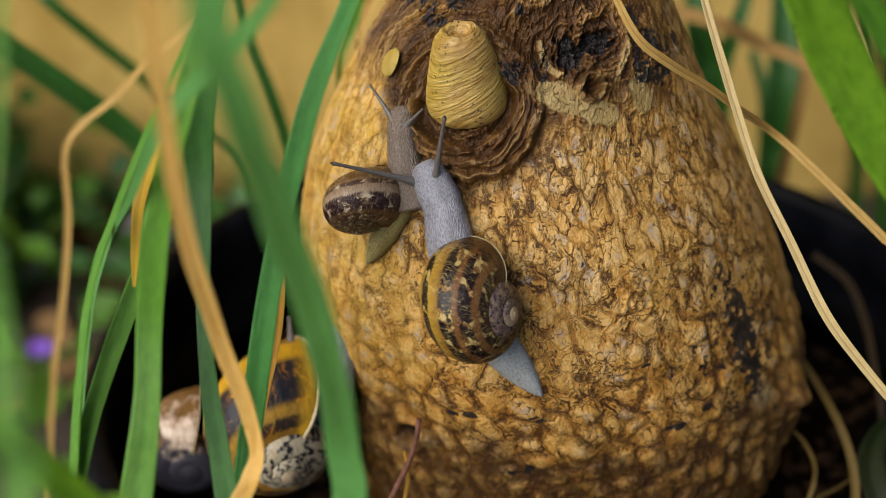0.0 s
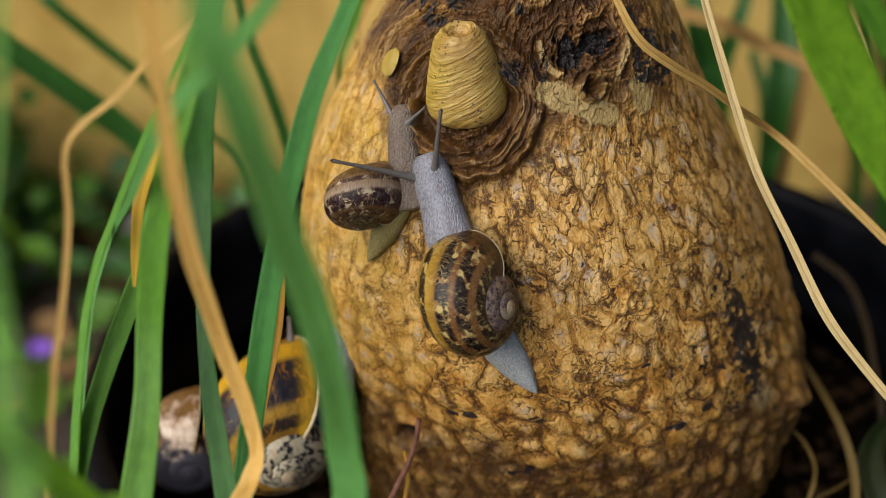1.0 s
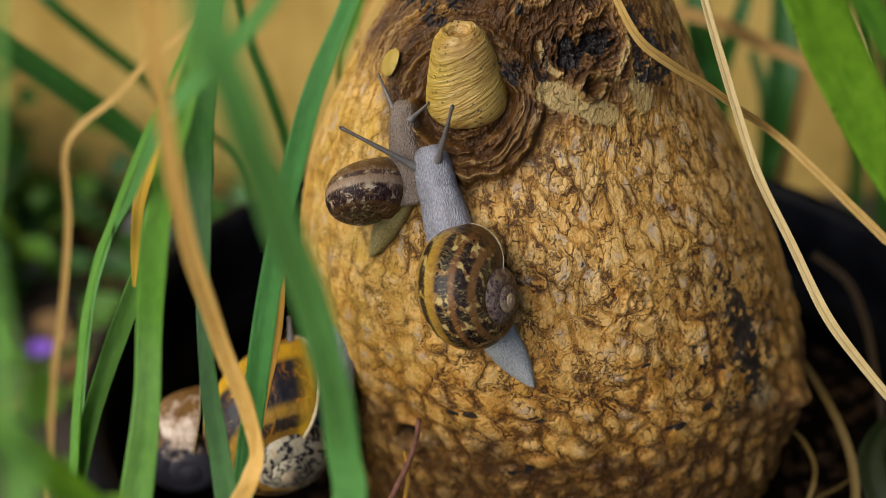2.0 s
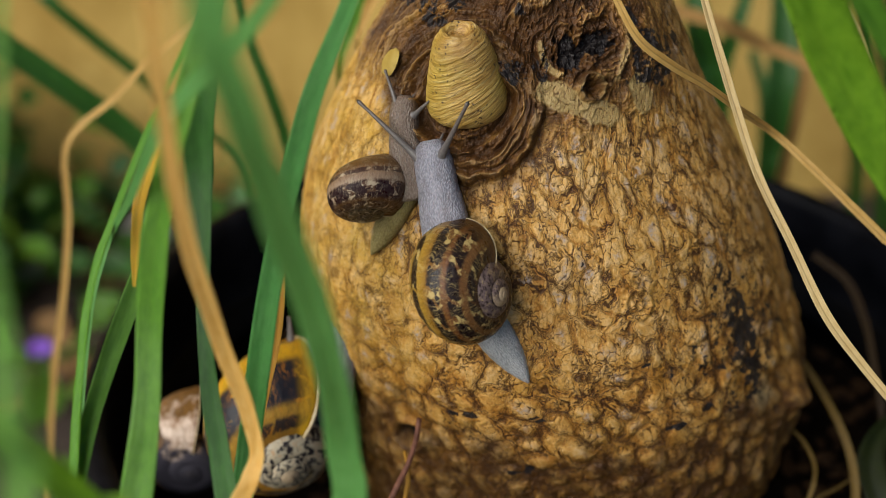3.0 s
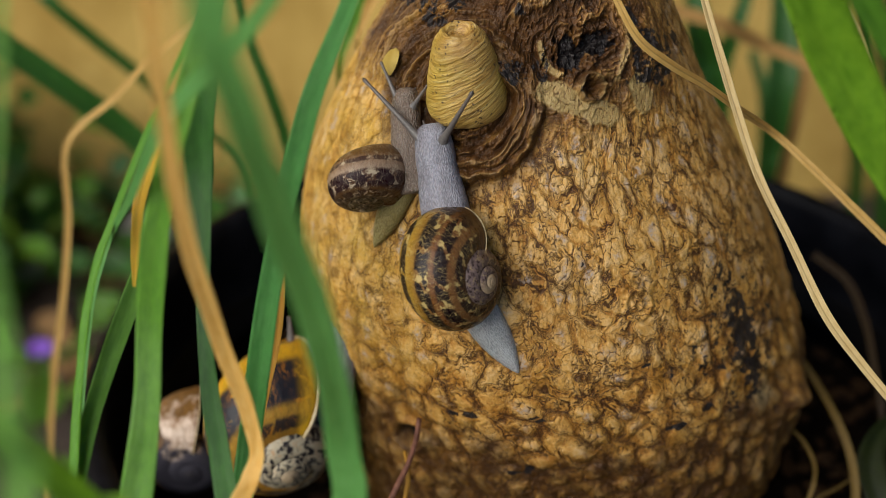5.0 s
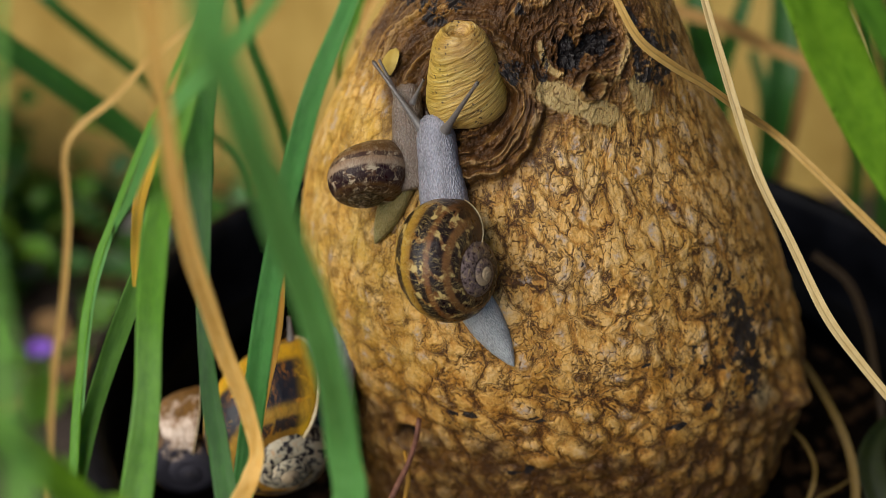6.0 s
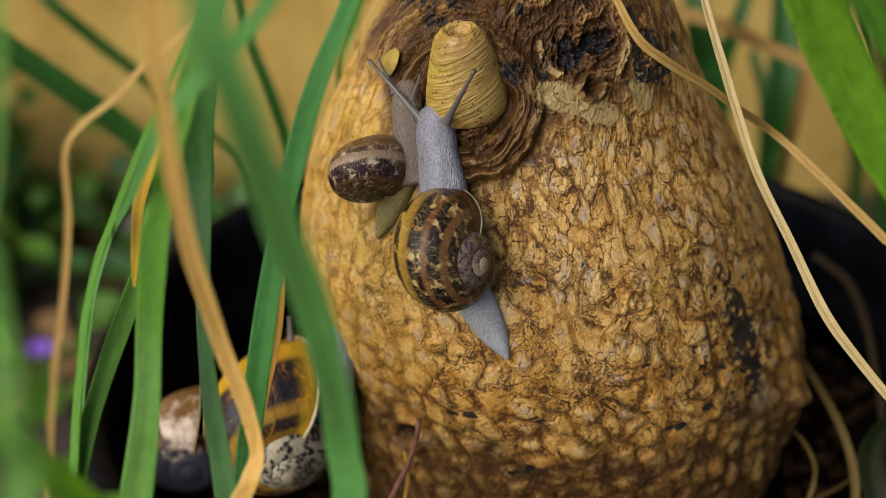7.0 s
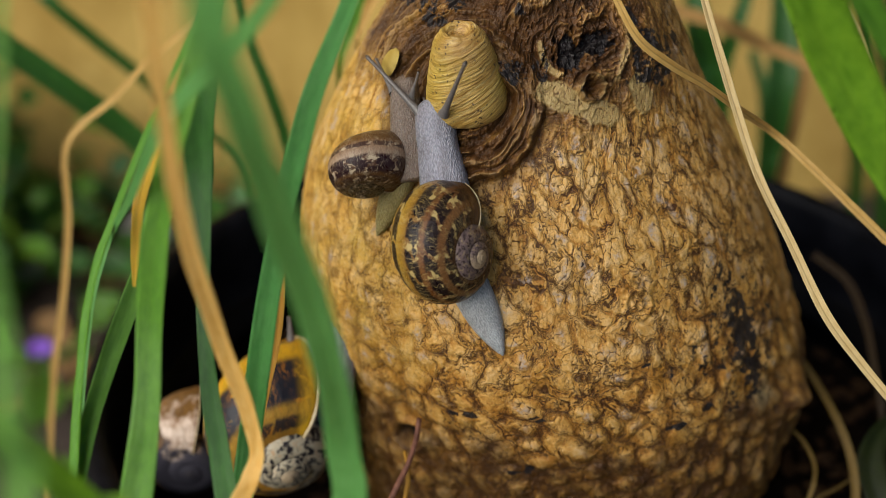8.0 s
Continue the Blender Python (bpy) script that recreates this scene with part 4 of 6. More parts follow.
# ---- snails ----
def shell_points(size, shape, turns=4.4, n=440, m=72):
    """A right-handed coiled shell of that greatest width: apex up the z axis, mouth at +x, opening to -y."""
    growth, offset, high_ratio, drop = shape
    phi = np.linspace(0, turns * 2 * math.pi, n)
    r = growth ** ((phi - phi[-1]) / (2 * math.pi))
    flare = 1 + 0.035 * step(phi[-1] - 0.22, phi[-1], phi)
    psi = np.arange(m) * 2 * math.pi / m
    pp, ss = np.meshgrid(phi, psi, indexing="ij")
    rr = (r * flare)[:, None]
    rib = 1 + 0.006 * np.sin(pp * 34 + 3 * lattice_noise(pp * 2, np.cos(ss) * 2 + 9, 2)) + 0.016 * (lattice_noise(pp * 7 + 5, np.cos(ss) * 3 + 9, 3) - 0.5)
    rib = rib + 0.005 * (lattice_noise(pp * 24 + 5, np.sin(ss) * 2 + 19, 2, 1) - 0.5)
    centre = offset * r[:, None]
    radial = centre + rr * rib * np.cos(ss)
    z = -drop * r[:, None] + high_ratio * rr * rib * np.sin(ss)
    ang = -(pp - phi[-1])
    pts = np.stack([radial * np.cos(ang), radial * np.sin(ang), z], -1)
    low, high = pts.reshape(-1, 3).min(0), pts.reshape(-1, 3).max(0)
    scale = size / (high - low)[:2].max()
    uv = np.stack([pp / (2 * math.pi), ss / (2 * math.pi)], -1)
    return (pts - (low + high) / 2) * scale, uv, (np.array([offset, 0, -drop]) - (low + high) / 2) * scale, scale


def add_shell(owner, size, shape, material, lip=0.018):
    pts, uv, mouth, scale = shell_points(size, shape)
    inward = mouth + (pts[-1] - mouth) * 0.93
    deeper = [inward + np.array((0, k * 0.12 * scale, 0)) for k in (0.0, 1.0, 2.4)]
    pts2 = np.concatenate([pts, np.array(deeper)])
    uv2 = np.concatenate([uv, np.repeat(uv[-1:], 3, 0)])
    seam = np.concatenate([pts2, pts2[:, :1]], 1)
    uvs = np.concatenate([uv2, np.stack([uv2[:, 0, 0], np.ones(len(uv2))], -1)[:, None]], 1)
    shell = piece("shell", grid_mesh("shell", seam, False, uvs), material, owner)
    if lip:
        ring = []
        c = pts[-1].mean(0)
        for k in range(8):
            q = k * math.pi / 4
            ring.append(pts[-1] + lip * scale * (math.cos(q) * (pts[-1] - c) / np.linalg.norm(pts[-1] - c, axis=1, keepdims=True) + math.sin(q) * np.array((0, 1, 0))))
        ring.append(ring[0])
        piece("lip", grid_mesh("lip", np.array(ring)), lip_cream, shell, "pale thickened shell lip")
    return shell


def body_loft(sections, m=40):
    """A soft body along x: rows of x, half width, top, sole."""
    s = spline(sections, 8)
    a = np.arange(m) * 2 * math.pi / m
    rows = []
    for x, w, top, sole in s:
        c, d = np.cos(a), np.sin(a)
        y = w * np.sign(c) * np.abs(c) ** 0.8
        z = np.where(d >= 0, top * np.abs(d) ** 0.9, -sole * np.abs(d) ** 0.6)
        ripple = 1 + 0.012 * np.sin(x * 2600) * (np.abs(c) > 0.9)
        rows.append(np.stack([np.full(m, x), y * ripple, z], -1))
    first, last = rows[0].mean(0), rows[-1].mean(0)
    rows = [np.repeat(first[None], m, 0)] + rows + [np.repeat(last[None], m, 0)]
    return grid_mesh("body", np.array(rows))


def tentacle_mesh(length, thick):
    n, m = 30, 14
    t = np.linspace(0, 1, n)
    r = thick * between(t, (0, 0.07, 0.18, 0.5, 0.88, 0.93, 0.97, 1.0), (1.9, 1.5, 1.12, 0.78, 0.55, 0.66, 0.68, 0.12))
    a = np.arange(m) * 2 * math.pi / m
    bow = 0.05 * length * np.sin(t * math.pi)
    pts = np.stack([np.repeat((t * length)[:, None], m, 1), r[:, None] * np.cos(a), r[:, None] * np.sin(a) + bow[:, None]], -1)
    pts = np.concatenate([pts, np.repeat(np.array([[[length, 0, 0]]]), m, 1)])
    uv = np.stack([np.repeat((a / 6.2832)[None], n + 1, 0), np.repeat(np.append(t, 1.0)[:, None], m, 1)], -1)
    return grid_mesh("tentacle", pts, True, uv)


def snail(name, label, size, shape, shell_at, shell_look, skin, tail_skin, scale, feelers):
    """A crawling snail, heading along x, its sole on the plane z = 0."""
    root = thing(name, label, "snail", "snails on the trunk")
    add_shell(root, size, shape, shell_look).matrix_basis = shell_at
    k = scale
    neck = piece("neck", body_loft([(-0.012 * k, 0.0050 * k, 0.0030 * k, 0.0034 * k), (-0.005 * k, 0.0056 * k, 0.0036 * k, 0.0034 * k), (0.0, 0.0056 * k, 0.0036 * k, 0.0034 * k),
                                    (0.005 * k, 0.0051 * k, 0.0035 * k, 0.0034 * k), (0.0088 * k, 0.0045 * k, 0.0033 * k, 0.0032 * k), (0.0112 * k, 0.0036 * k, 0.0024 * k, 0.0026 * k), (0.0128 * k, 0.0008 * k, 0.0005 * k, 0.0008 * k)]), skin, root)
    head = piece("head", body_loft([(-0.0055 * k, 0.0008 * k, 0.0004 * k, 0.0008 * k), (-0.0035 * k, 0.0034 * k, 0.0019 * k, 0.0022 * k), (-0.0005 * k, 0.0046 * k, 0.0030 * k, 0.0032 * k), (0.004 * k, 0.0046 * k, 0.0033 * k, 0.0032 * k),
                                    (0.0075 * k, 0.0041 * k, 0.0032 * k, 0.0030 * k), (0.0095 * k, 0.0034 * k, 0.0026 * k, 0.0026 * k), (0.0106 * k, 0.0022 * k, 0.0014 * k, 0.0018 * k)]), skin, root)
    tail = piece("tail", body_loft([(-0.006 * k, 0.0042 * k, 0.003 * k, 0.0012 * k), (0.0, 0.0046 * k, 0.0034 * k, 0.0014 * k), (0.008 * k, 0.0044 * k, 0.0030 * k, 0.0014 * k),
                                    (0.014 * k, 0.0032 * k, 0.0021 * k, 0.0013 * k), (0.0185 * k, 0.0014 * k, 0.0011 * k, 0.0012 * k), (0.0206 * k, 0.0002 * k, 0.0003 * k, 0.0010 * k)]), tail_skin, root)
    horns = [piece("tentacle", tentacle_mesh(length, 0.00072 * k), grey_horn, head) for length in feelers]
    for y in (0.0018, -0.0018):
        small = piece("small_tentacle", tentacle_mesh(0.0026 * k, 0.0004 * k), grey_horn, head)
        small.matrix_basis = pose(0.0098 * k, y * k, -0.0012 * k, 0, 25, 25 if y > 0 else -25)
    return root, neck, head, tail, horns


big_snail, big_snail_neck, big_snail_head, big_snail_tail, horns = snail(
    "garden_snail", "large garden snail, mottled brown banded shell, crawling up the trunk", 0.02865, (1.996, 0.825, 1.108, 1.544), pose(0.00048, -0.00047, 0.01034, 67.22, 11.75, -13.29), shell_brown, grey_skin, tail_skin, 1.0, (0.0207, 0.0172))
big_snail_tentacle_a, big_snail_tentacle_b = horns
small_snail, small_snail_neck, small_snail_head, small_snail_tail, horns = snail(
    "garden_snail", "smaller garden snail, dark shell with pale band, beside the stub", 0.02055, (2.03, 0.884, 1.185, 1.577), pose(-0.00004, -0.00039, 0.00724, 70.22, 55.38, -89.84), shell_dark, brown_skin, pale_skin, 0.78, (0.0108, 0.0068))
small_snail_tentacle_a, small_snail_tentacle_b = horns

yellow_snail = thing("garden_snail", "resting garden snail, yellow and black shell with pale lip", "snail", "snails on the trunk", at=(-0.065, -0.034, 0.20))
shell = add_shell(yellow_snail, 0.040, (2.01, 0.843, 1.179, 1.717), shell_yellow, 0.045)
shell.matrix_basis = Matrix.Translation(yellow_snail.location).inverted() @ pose(-0.07231, -0.04300, 0.21152, 107.72, -58.77, 1.42)
foot = piece("foot", body_loft([(-0.018, 0.002, 0.001, 0.001), (-0.010, 0.008, 0.006, 0.004), (0.0, 0.0095, 0.007, 0.004), (0.010, 0.008, 0.006, 0.004), (0.018, 0.003, 0.002, 0.001)]), grey_skin, yellow_snail)
foot.matrix_basis = Matrix.Translation(yellow_snail.location).inverted() @ pose(-0.05666, -0.03604, 0.22217, -49.72, -57, 74.2)
horn = piece("tentacle", tentacle_mesh(0.0075, 0.0009), grey_horn, yellow_snail)
horn.matrix_basis = Matrix.Translation(yellow_snail.location).inverted() @ pose(-0.0676, -0.0314, 0.22631, -9.33, -71.74, 100.69)
old_shell = thing("empty_shell", "empty weathered snail shell, chalky white and black, on the soil", "snail shell", at=(-0.099, -0.029, 0.17))
shell = add_shell(old_shell, 0.030, (2.2, 0.88, 1.1, 1.28), shell_worn)
shell.matrix_basis = Matrix.Translation(old_shell.location).inverted() @ pose(-0.09926, -0.02881, 0.1927, 100.15, -75.69, -3.95)


# ---- twig and dry stalks at the foot ----
def twig():
    ob = thing("dead_twig", "thin reddish dead twig with a yellow stalk, growing from the trunk", "twig", at=(-0.037, -0.052, 0.213))
    inv = Matrix.Translation(ob.location).inverted()
    for name, pts, material in (("stem", [(-0.0343, -0.0557, 0.2214, 0.0007), (-0.035, -0.059, 0.2179, 0.0007), (-0.0365, -0.0633, 0.2149, 0.0007), (-0.0378, -0.0657, 0.2129, 0.00075), (-0.04, -0.0688, 0.2098, 0.0008), (-0.0438, -0.0726, 0.2019, 0.0008), (-0.0485, -0.0748, 0.189, 0.0008)], twig_red), ("stalk", [(-0.038, -0.0585, 0.2131, 0.0004), (-0.0371, -0.0629, 0.2117, 0.0005), (-0.037, -0.0656, 0.2093, 0.0006), (-0.0378, -0.0689, 0.2059, 0.0006), (-0.0385, -0.0748, 0.1909, 0.0006)], dry_orange)):
        piece(name, grid_mesh(name, tube(pts, 10, 6)), material, ob).matrix_parent_inverse = inv


twig()


def scrap(tilt):
    """A small oval of fallen yellow petal stuck to the bark."""
    rows = [[(q * 0.0036, s * 0.0027 * math.sqrt(max(0.0, 1 - q * q)), 0.0005 * (1 - q * q - 0.6 * s * s)) for s in np.linspace(-1, 1, 9)] for q in np.linspace(-1, 1, 13)]
    ob = piece("fallen_petal", grid_mesh("fallen_petal", np.array(rows), False), petal_yellow)
    ob.matrix_basis = tilt
    return tagged(ob, "small oval yellow petal stuck to the bark", "petal")


scrap(pose(-0.04089, -0.02108, 0.30058, -18.24, -53.17, 56.56))

# ---- strap-leaved plants ----
near_plant = thing("strap_leaf_plant", "clump of long green strap leaves with some dried ones", "plant", "strap-leaved plants", at=(-0.11, -0.185, 0))
leaf(near_plant, "leaf", leaf_fresh, [(-0.0546, -0.1755, 0.3831, 0.0059), (-0.0533, -0.1752, 0.3719, 0.0066), (-0.0515, -0.1705, 0.3589, 0.0068), (-0.0505, -0.1608, 0.3439, 0.0071), (-0.0483, -0.1501, 0.3235, 0.0077), (-0.0462, -0.1416, 0.3016, 0.0071), (-0.0457, -0.1304, 0.277, 0.0077), (-0.0451, -0.132, 0.2624, 0.0078), (-0.0488, -0.1375, 0.2451, 0.0073), (-0.056, -0.165, 0.13, 0.0065), (-0.07, -0.19, 0, 0.005)], 0, "", 36)
leaf(near_plant, "leaf", leaf_blue, [(-0.0427, -0.0619, 0.3416, 0.0038), (-0.0474, -0.0631, 0.3304, 0.0041), (-0.0538, -0.0662, 0.3159, 0.0047), (-0.0589, -0.0703, 0.3, 0.005), (-0.063, -0.0746, 0.2836, 0.0048), (-0.0668, -0.0812, 0.2636, 0.0052), (-0.0706, -0.0901, 0.24, 0.005), (-0.0724, -0.0979, 0.2275, 0.0047), (-0.0747, -0.1118, 0.2147, 0.0044), (-0.0781, -0.1343, 0.1181, 0.0042), (-0.085, -0.18, 0, 0.0031)], 15, "", 12)
leaf(near_plant, "leaf", leaf_fresh, [(-0.0504, -0.1254, 0.3627, 0.0034), (-0.0592, -0.1167, 0.3484, 0.004), (-0.068, -0.1062, 0.3368, 0.0043), (-0.0756, -0.1002, 0.3275, 0.0038), (-0.082, -0.0952, 0.3167, 0.0035), (-0.0898, -0.0844, 0.3001, 0.0025), (-0.0987, -0.0714, 0.283, 0.0018), (-0.1028, -0.0761, 0.2718, 0.0018), (-0.1047, -0.0837, 0.2595, 0.0018), (-0.1057, -0.0914, 0.2473, 0.0018), (-0.1059, -0.1025, 0.2351, 0.0018), (-0.1049, -0.117, 0.2252, 0.0017), (-0.1142, -0.1378, 0.1239, 0.0016), (-0.133, -0.18, 0, 0.0012)], -8, "", 28)
leaf(near_plant, "leaf", leaf_bright, [(-0.0776, -0.0642, 0.3285, 0.0009), (-0.0837, -0.0662, 0.3159, 0.0014), (-0.0895, -0.0672, 0.3049, 0.0017), (-0.0975, -0.0721, 0.2876, 0.0022), (-0.1013, -0.0784, 0.2776, 0.003), (-0.1034, -0.0853, 0.2665, 0.0034), (-0.1046, -0.0928, 0.2545, 0.0036), (-0.1044, -0.1065, 0.2419, 0.0036), (-0.1036, -0.1206, 0.2289, 0.0035), (-0.114, -0.1419, 0.1259, 0.0033), (-0.135, -0.185, 0, 0.0024)], 25, "", 12)
leaf(near_plant, "leaf", leaf_mid, [(-0.0897, -0.0543, 0.2784, 0.0018), (-0.0934, -0.0632, 0.2736, 0.0033), (-0.0972, -0.0745, 0.2648, 0.0047), (-0.1011, -0.0863, 0.2555, 0.0042), (-0.1034, -0.0972, 0.2475, 0.0039), (-0.1044, -0.109, 0.238, 0.0036), (-0.1042, -0.1224, 0.226, 0.0035), (-0.1127, -0.1407, 0.1243, 0.0033), (-0.13, -0.178, 0, 0.0024)], 10, "", 12)
leaf(near_plant, "leaf", leaf_mid, [(-0.0683, -0.0775, 0.345, 0.0047), (-0.0738, -0.0805, 0.3307, 0.005), (-0.0787, -0.0839, 0.3159, 0.0051), (-0.0825, -0.0858, 0.3034, 0.0054), (-0.0855, -0.0886, 0.2896, 0.0064), (-0.0875, -0.0934, 0.2724, 0.0058), (-0.0882, -0.1018, 0.2589, 0.0061), (-0.0903, -0.1109, 0.2444, 0.0072), (-0.0911, -0.1241, 0.2326, 0.0071), (-0.099, -0.1432, 0.1279, 0.0067), (-0.115, -0.182, 0, 0.005)], -15, "", 12)
leaf(near_plant, "leaf", leaf_dark, [(-0.074, -0.0547, 0.3343, 0.0047), (-0.0775, -0.058, 0.3197, 0.0069), (-0.0795, -0.0602, 0.3066, 0.0075), (-0.0802, -0.0634, 0.2922, 0.0064), (-0.0795, -0.0716, 0.2789, 0.0037), (-0.0792, -0.0799, 0.2657, 0.0032), (-0.0769, -0.0915, 0.2565, 0.0043), (-0.0738, -0.1029, 0.2478, 0.005), (-0.0711, -0.1127, 0.2415, 0.0054), (-0.0698, -0.1259, 0.2298, 0.005), (-0.0791, -0.1461, 0.1264, 0.0047), (-0.098, -0.187, 0, 0.0035)], 5, "", 12)
leaf(near_plant, "leaf", leaf_yellow, [(-0.0802, -0.0276, 0.3305, 0.001), (-0.0808, -0.0348, 0.3189, 0.001), (-0.0822, -0.0414, 0.3084, 0.0011), (-0.0857, -0.0497, 0.3028, 0.002), (-0.09, -0.0603, 0.297, 0.0037), (-0.093, -0.0659, 0.2881, 0.0027), (-0.0938, -0.071, 0.2799, 0.0022), (-0.0942, -0.0753, 0.273, 0.0007)], 0, "", 12)
leaf(near_plant, "leaf", leaf_pale, [(-0.0712, -0.2093, 0.3699, 0.0019), (-0.0707, -0.2112, 0.3612, 0.0029), (-0.0701, -0.2141, 0.3528, 0.0035), (-0.0701, -0.2156, 0.3448, 0.0041), (-0.0705, -0.2178, 0.3357, 0.0042), (-0.1, -0.2284, 0.1846, 0.004), (-0.16, -0.25, 0, 0.0029)], 0, "", 36)
leaf(near_plant, "leaf", leaf_lime, [(-0.0985, -0.1596, 0.3079, 0.0038), (-0.0934, -0.1582, 0.3008, 0.0048), (-0.0889, -0.1571, 0.2931, 0.0051), (-0.0832, -0.1568, 0.2841, 0.005), (-0.0799, -0.1579, 0.2729, 0.0046), (-0.0948, -0.1751, 0.1501, 0.0044), (-0.125, -0.21, 0, 0.0032)], 0, "", -5)
leaf(near_plant, "leaf", leaf_pale, [(-0.0816, -0.1519, 0.3769, 0.0013), (-0.0836, -0.1556, 0.371, 0.0013), (-0.0852, -0.1574, 0.3587, 0.0012), (-0.0874, -0.1588, 0.347, 0.0009), (-0.0905, -0.1609, 0.3342, 0.0008), (-0.0955, -0.1627, 0.3124, 0.001), (-0.0976, -0.1697, 0.2917, 0.001), (-0.1149, -0.1846, 0.1604, 0.0009), (-0.15, -0.215, 0, 0.0007)], 0, "", 12)
leaf(near_plant, "dry_leaf", dry_gold, [(-0.0661, -0.1523, 0.3763, 0.0027), (-0.0667, -0.1488, 0.3668, 0.0032), (-0.0678, -0.1439, 0.3557, 0.0034), (-0.0689, -0.1377, 0.3431, 0.0036), (-0.0704, -0.1282, 0.3242, 0.0041), (-0.0711, -0.1172, 0.3041, 0.0045), (-0.0703, -0.1062, 0.2803, 0.0047), (-0.0672, -0.1046, 0.2639, 0.0043), (-0.0658, -0.1055, 0.2531, 0.0038), (-0.0672, -0.1085, 0.2482, 0.0044), (-0.0692, -0.1155, 0.2464, 0.0049), (-0.0729, -0.1265, 0.2382, 0.0045), (-0.0835, -0.1475, 0.131, 0.0043), (-0.105, -0.19, 0, 0.0031)], 4, "dried papery leaf", 34)
leaf(near_plant, "dry_leaf", dry_orange, [(-0.0638, -0.0645, 0.2715, 0.0013), (-0.0645, -0.0675, 0.263, 0.002), (-0.0658, -0.0705, 0.2543, 0.0021), (-0.0683, -0.0749, 0.2435, 0.0016), (-0.0702, -0.081, 0.2338, 0.001), (-0.0716, -0.0927, 0.2226, 0.001), (-0.073, -0.1082, 0.2109, 0.001), (-0.077, -0.1302, 0.116, 0.0009), (-0.085, -0.175, 0, 0.0007)], 10, "dried papery leaf", 12)
far_plant = thing("strap_leaf_plant", "dark strap-leaved clump behind the pot, one leaf dry", "plant", "strap-leaved plants", at=(-0.16, 0.15, 0))
leaf(far_plant, "leaf", leaf_dark, [(-0.1894, 0.1141, 0.2554, 0.0076), (-0.1754, 0.1173, 0.2416, 0.0086), (-0.1586, 0.1192, 0.2257, 0.0092), (-0.144, 0.1218, 0.211, 0.0089), (-0.1288, 0.1225, 0.1933, 0.007), (-0.1199, 0.1287, 0.1654, 0.0056), (-0.1496, 0.1357, 0.091, 0.0053), (-0.21, 0.15, 0, 0.0039)], 0, "")
leaf(far_plant, "leaf", leaf_dark, [(-0.1888, 0.1801, 0.2477, 0.0052), (-0.1781, 0.1738, 0.2376, 0.0052), (-0.1634, 0.1754, 0.2214, 0.0053), (-0.1469, 0.1766, 0.2045, 0.0049), (-0.132, 0.1767, 0.1857, 0.0041), (-0.1098, 0.184, 0.1597, 0.0038), (-0.1132, 0.1959, 0.0878, 0.0036), (-0.12, 0.22, 0, 0.0027)], 0, "")
leaf(far_plant, "leaf", leaf_dark, [(-0.0988, 0.1197, 0.2643, 0.0034), (-0.0955, 0.1199, 0.2457, 0.0039), (-0.0894, 0.1192, 0.2257, 0.0048), (-0.0852, 0.1196, 0.2076, 0.0049), (-0.0832, 0.1192, 0.188, 0.0041), (-0.0854, 0.136, 0.1034, 0.0039), (-0.09, 0.17, 0, 0.0029)], 0, "")
leaf(far_plant, "dry_leaf", dry_tan, [(-0.0828, 0.0255, 0.3023, 0.0018), (-0.0974, 0.0287, 0.2885, 0.0018), (-0.1118, 0.0375, 0.2743, 0.0019), (-0.1261, 0.0451, 0.2582, 0.0020), (-0.1366, 0.0457, 0.2496, 0.0020), (-0.1422, 0.0456, 0.2402, 0.0019), (-0.1439, 0.0439, 0.2185, 0.0020), (-0.1483, 0.0393, 0.1922, 0.0020), (-0.1538, 0.0369, 0.1696, 0.0021), (-0.1576, 0.037, 0.1509, 0.0020), (-0.1716, 0.0314, 0.083, 0.0019), (-0.2, 0.02, 0, 0.0014)], 0, "dried papery leaf")
leaf(far_plant, "leaf", leaf_mid, [(-0.0441, 0.0654, 0.2906, 0.0043), (-0.053, 0.0695, 0.2783, 0.0041), (-0.0571, 0.0697, 0.2692, 0.0031), (-0.0605, 0.0679, 0.2568, 0.0017), (-0.0614, 0.1003, 0.2143, 0.0019), (-0.0593, 0.1217, 0.1179, 0.0018), (-0.055, 0.165, 0, 0.0013)], 0, "")
leaf(far_plant, "dry_leaf", dry_tan, [(-0.0421, 0.0558, 0.2941, 0.0032), (-0.0491, 0.061, 0.2835, 0.0036), (-0.0527, 0.0612, 0.2745, 0.002), (-0.0543, 0.0623, 0.2668, 0.001), (-0.0565, 0.1034, 0.2193, 0.0012), (-0.0527, 0.1237, 0.1206, 0.0011), (-0.045, 0.165, 0, 0.0008)], 0, "dried papery leaf")
side_plant = thing("strap_leaf_plant", "strap-leaved clump with broad lime leaf and dry straw-coloured leaves", "plant", "strap-leaved plants", at=(0.16, -0.17, 0))
leaf(side_plant, "dry_leaf", dry_tan, [(0.0054, -0.0328, 0.3298, 0.0013), (0.0093, -0.0351, 0.3223, 0.0017), (0.0147, -0.0371, 0.3135, 0.0022), (0.0222, -0.0363, 0.3071, 0.0023), (0.0318, -0.0326, 0.2999, 0.0020), (0.0417, -0.0265, 0.2907, 0.0020), (0.0529, -0.0178, 0.2801, 0.0020), (0.0626, -0.0225, 0.2726, 0.0020), (0.0803, -0.0317, 0.2579, 0.0022), (0.0987, -0.0417, 0.242, 0.0020), (0.1173, -0.0774, 0.1331, 0.0019), (0.155, -0.15, 0, 0.0014)], 20, "dried papery leaf", 12)
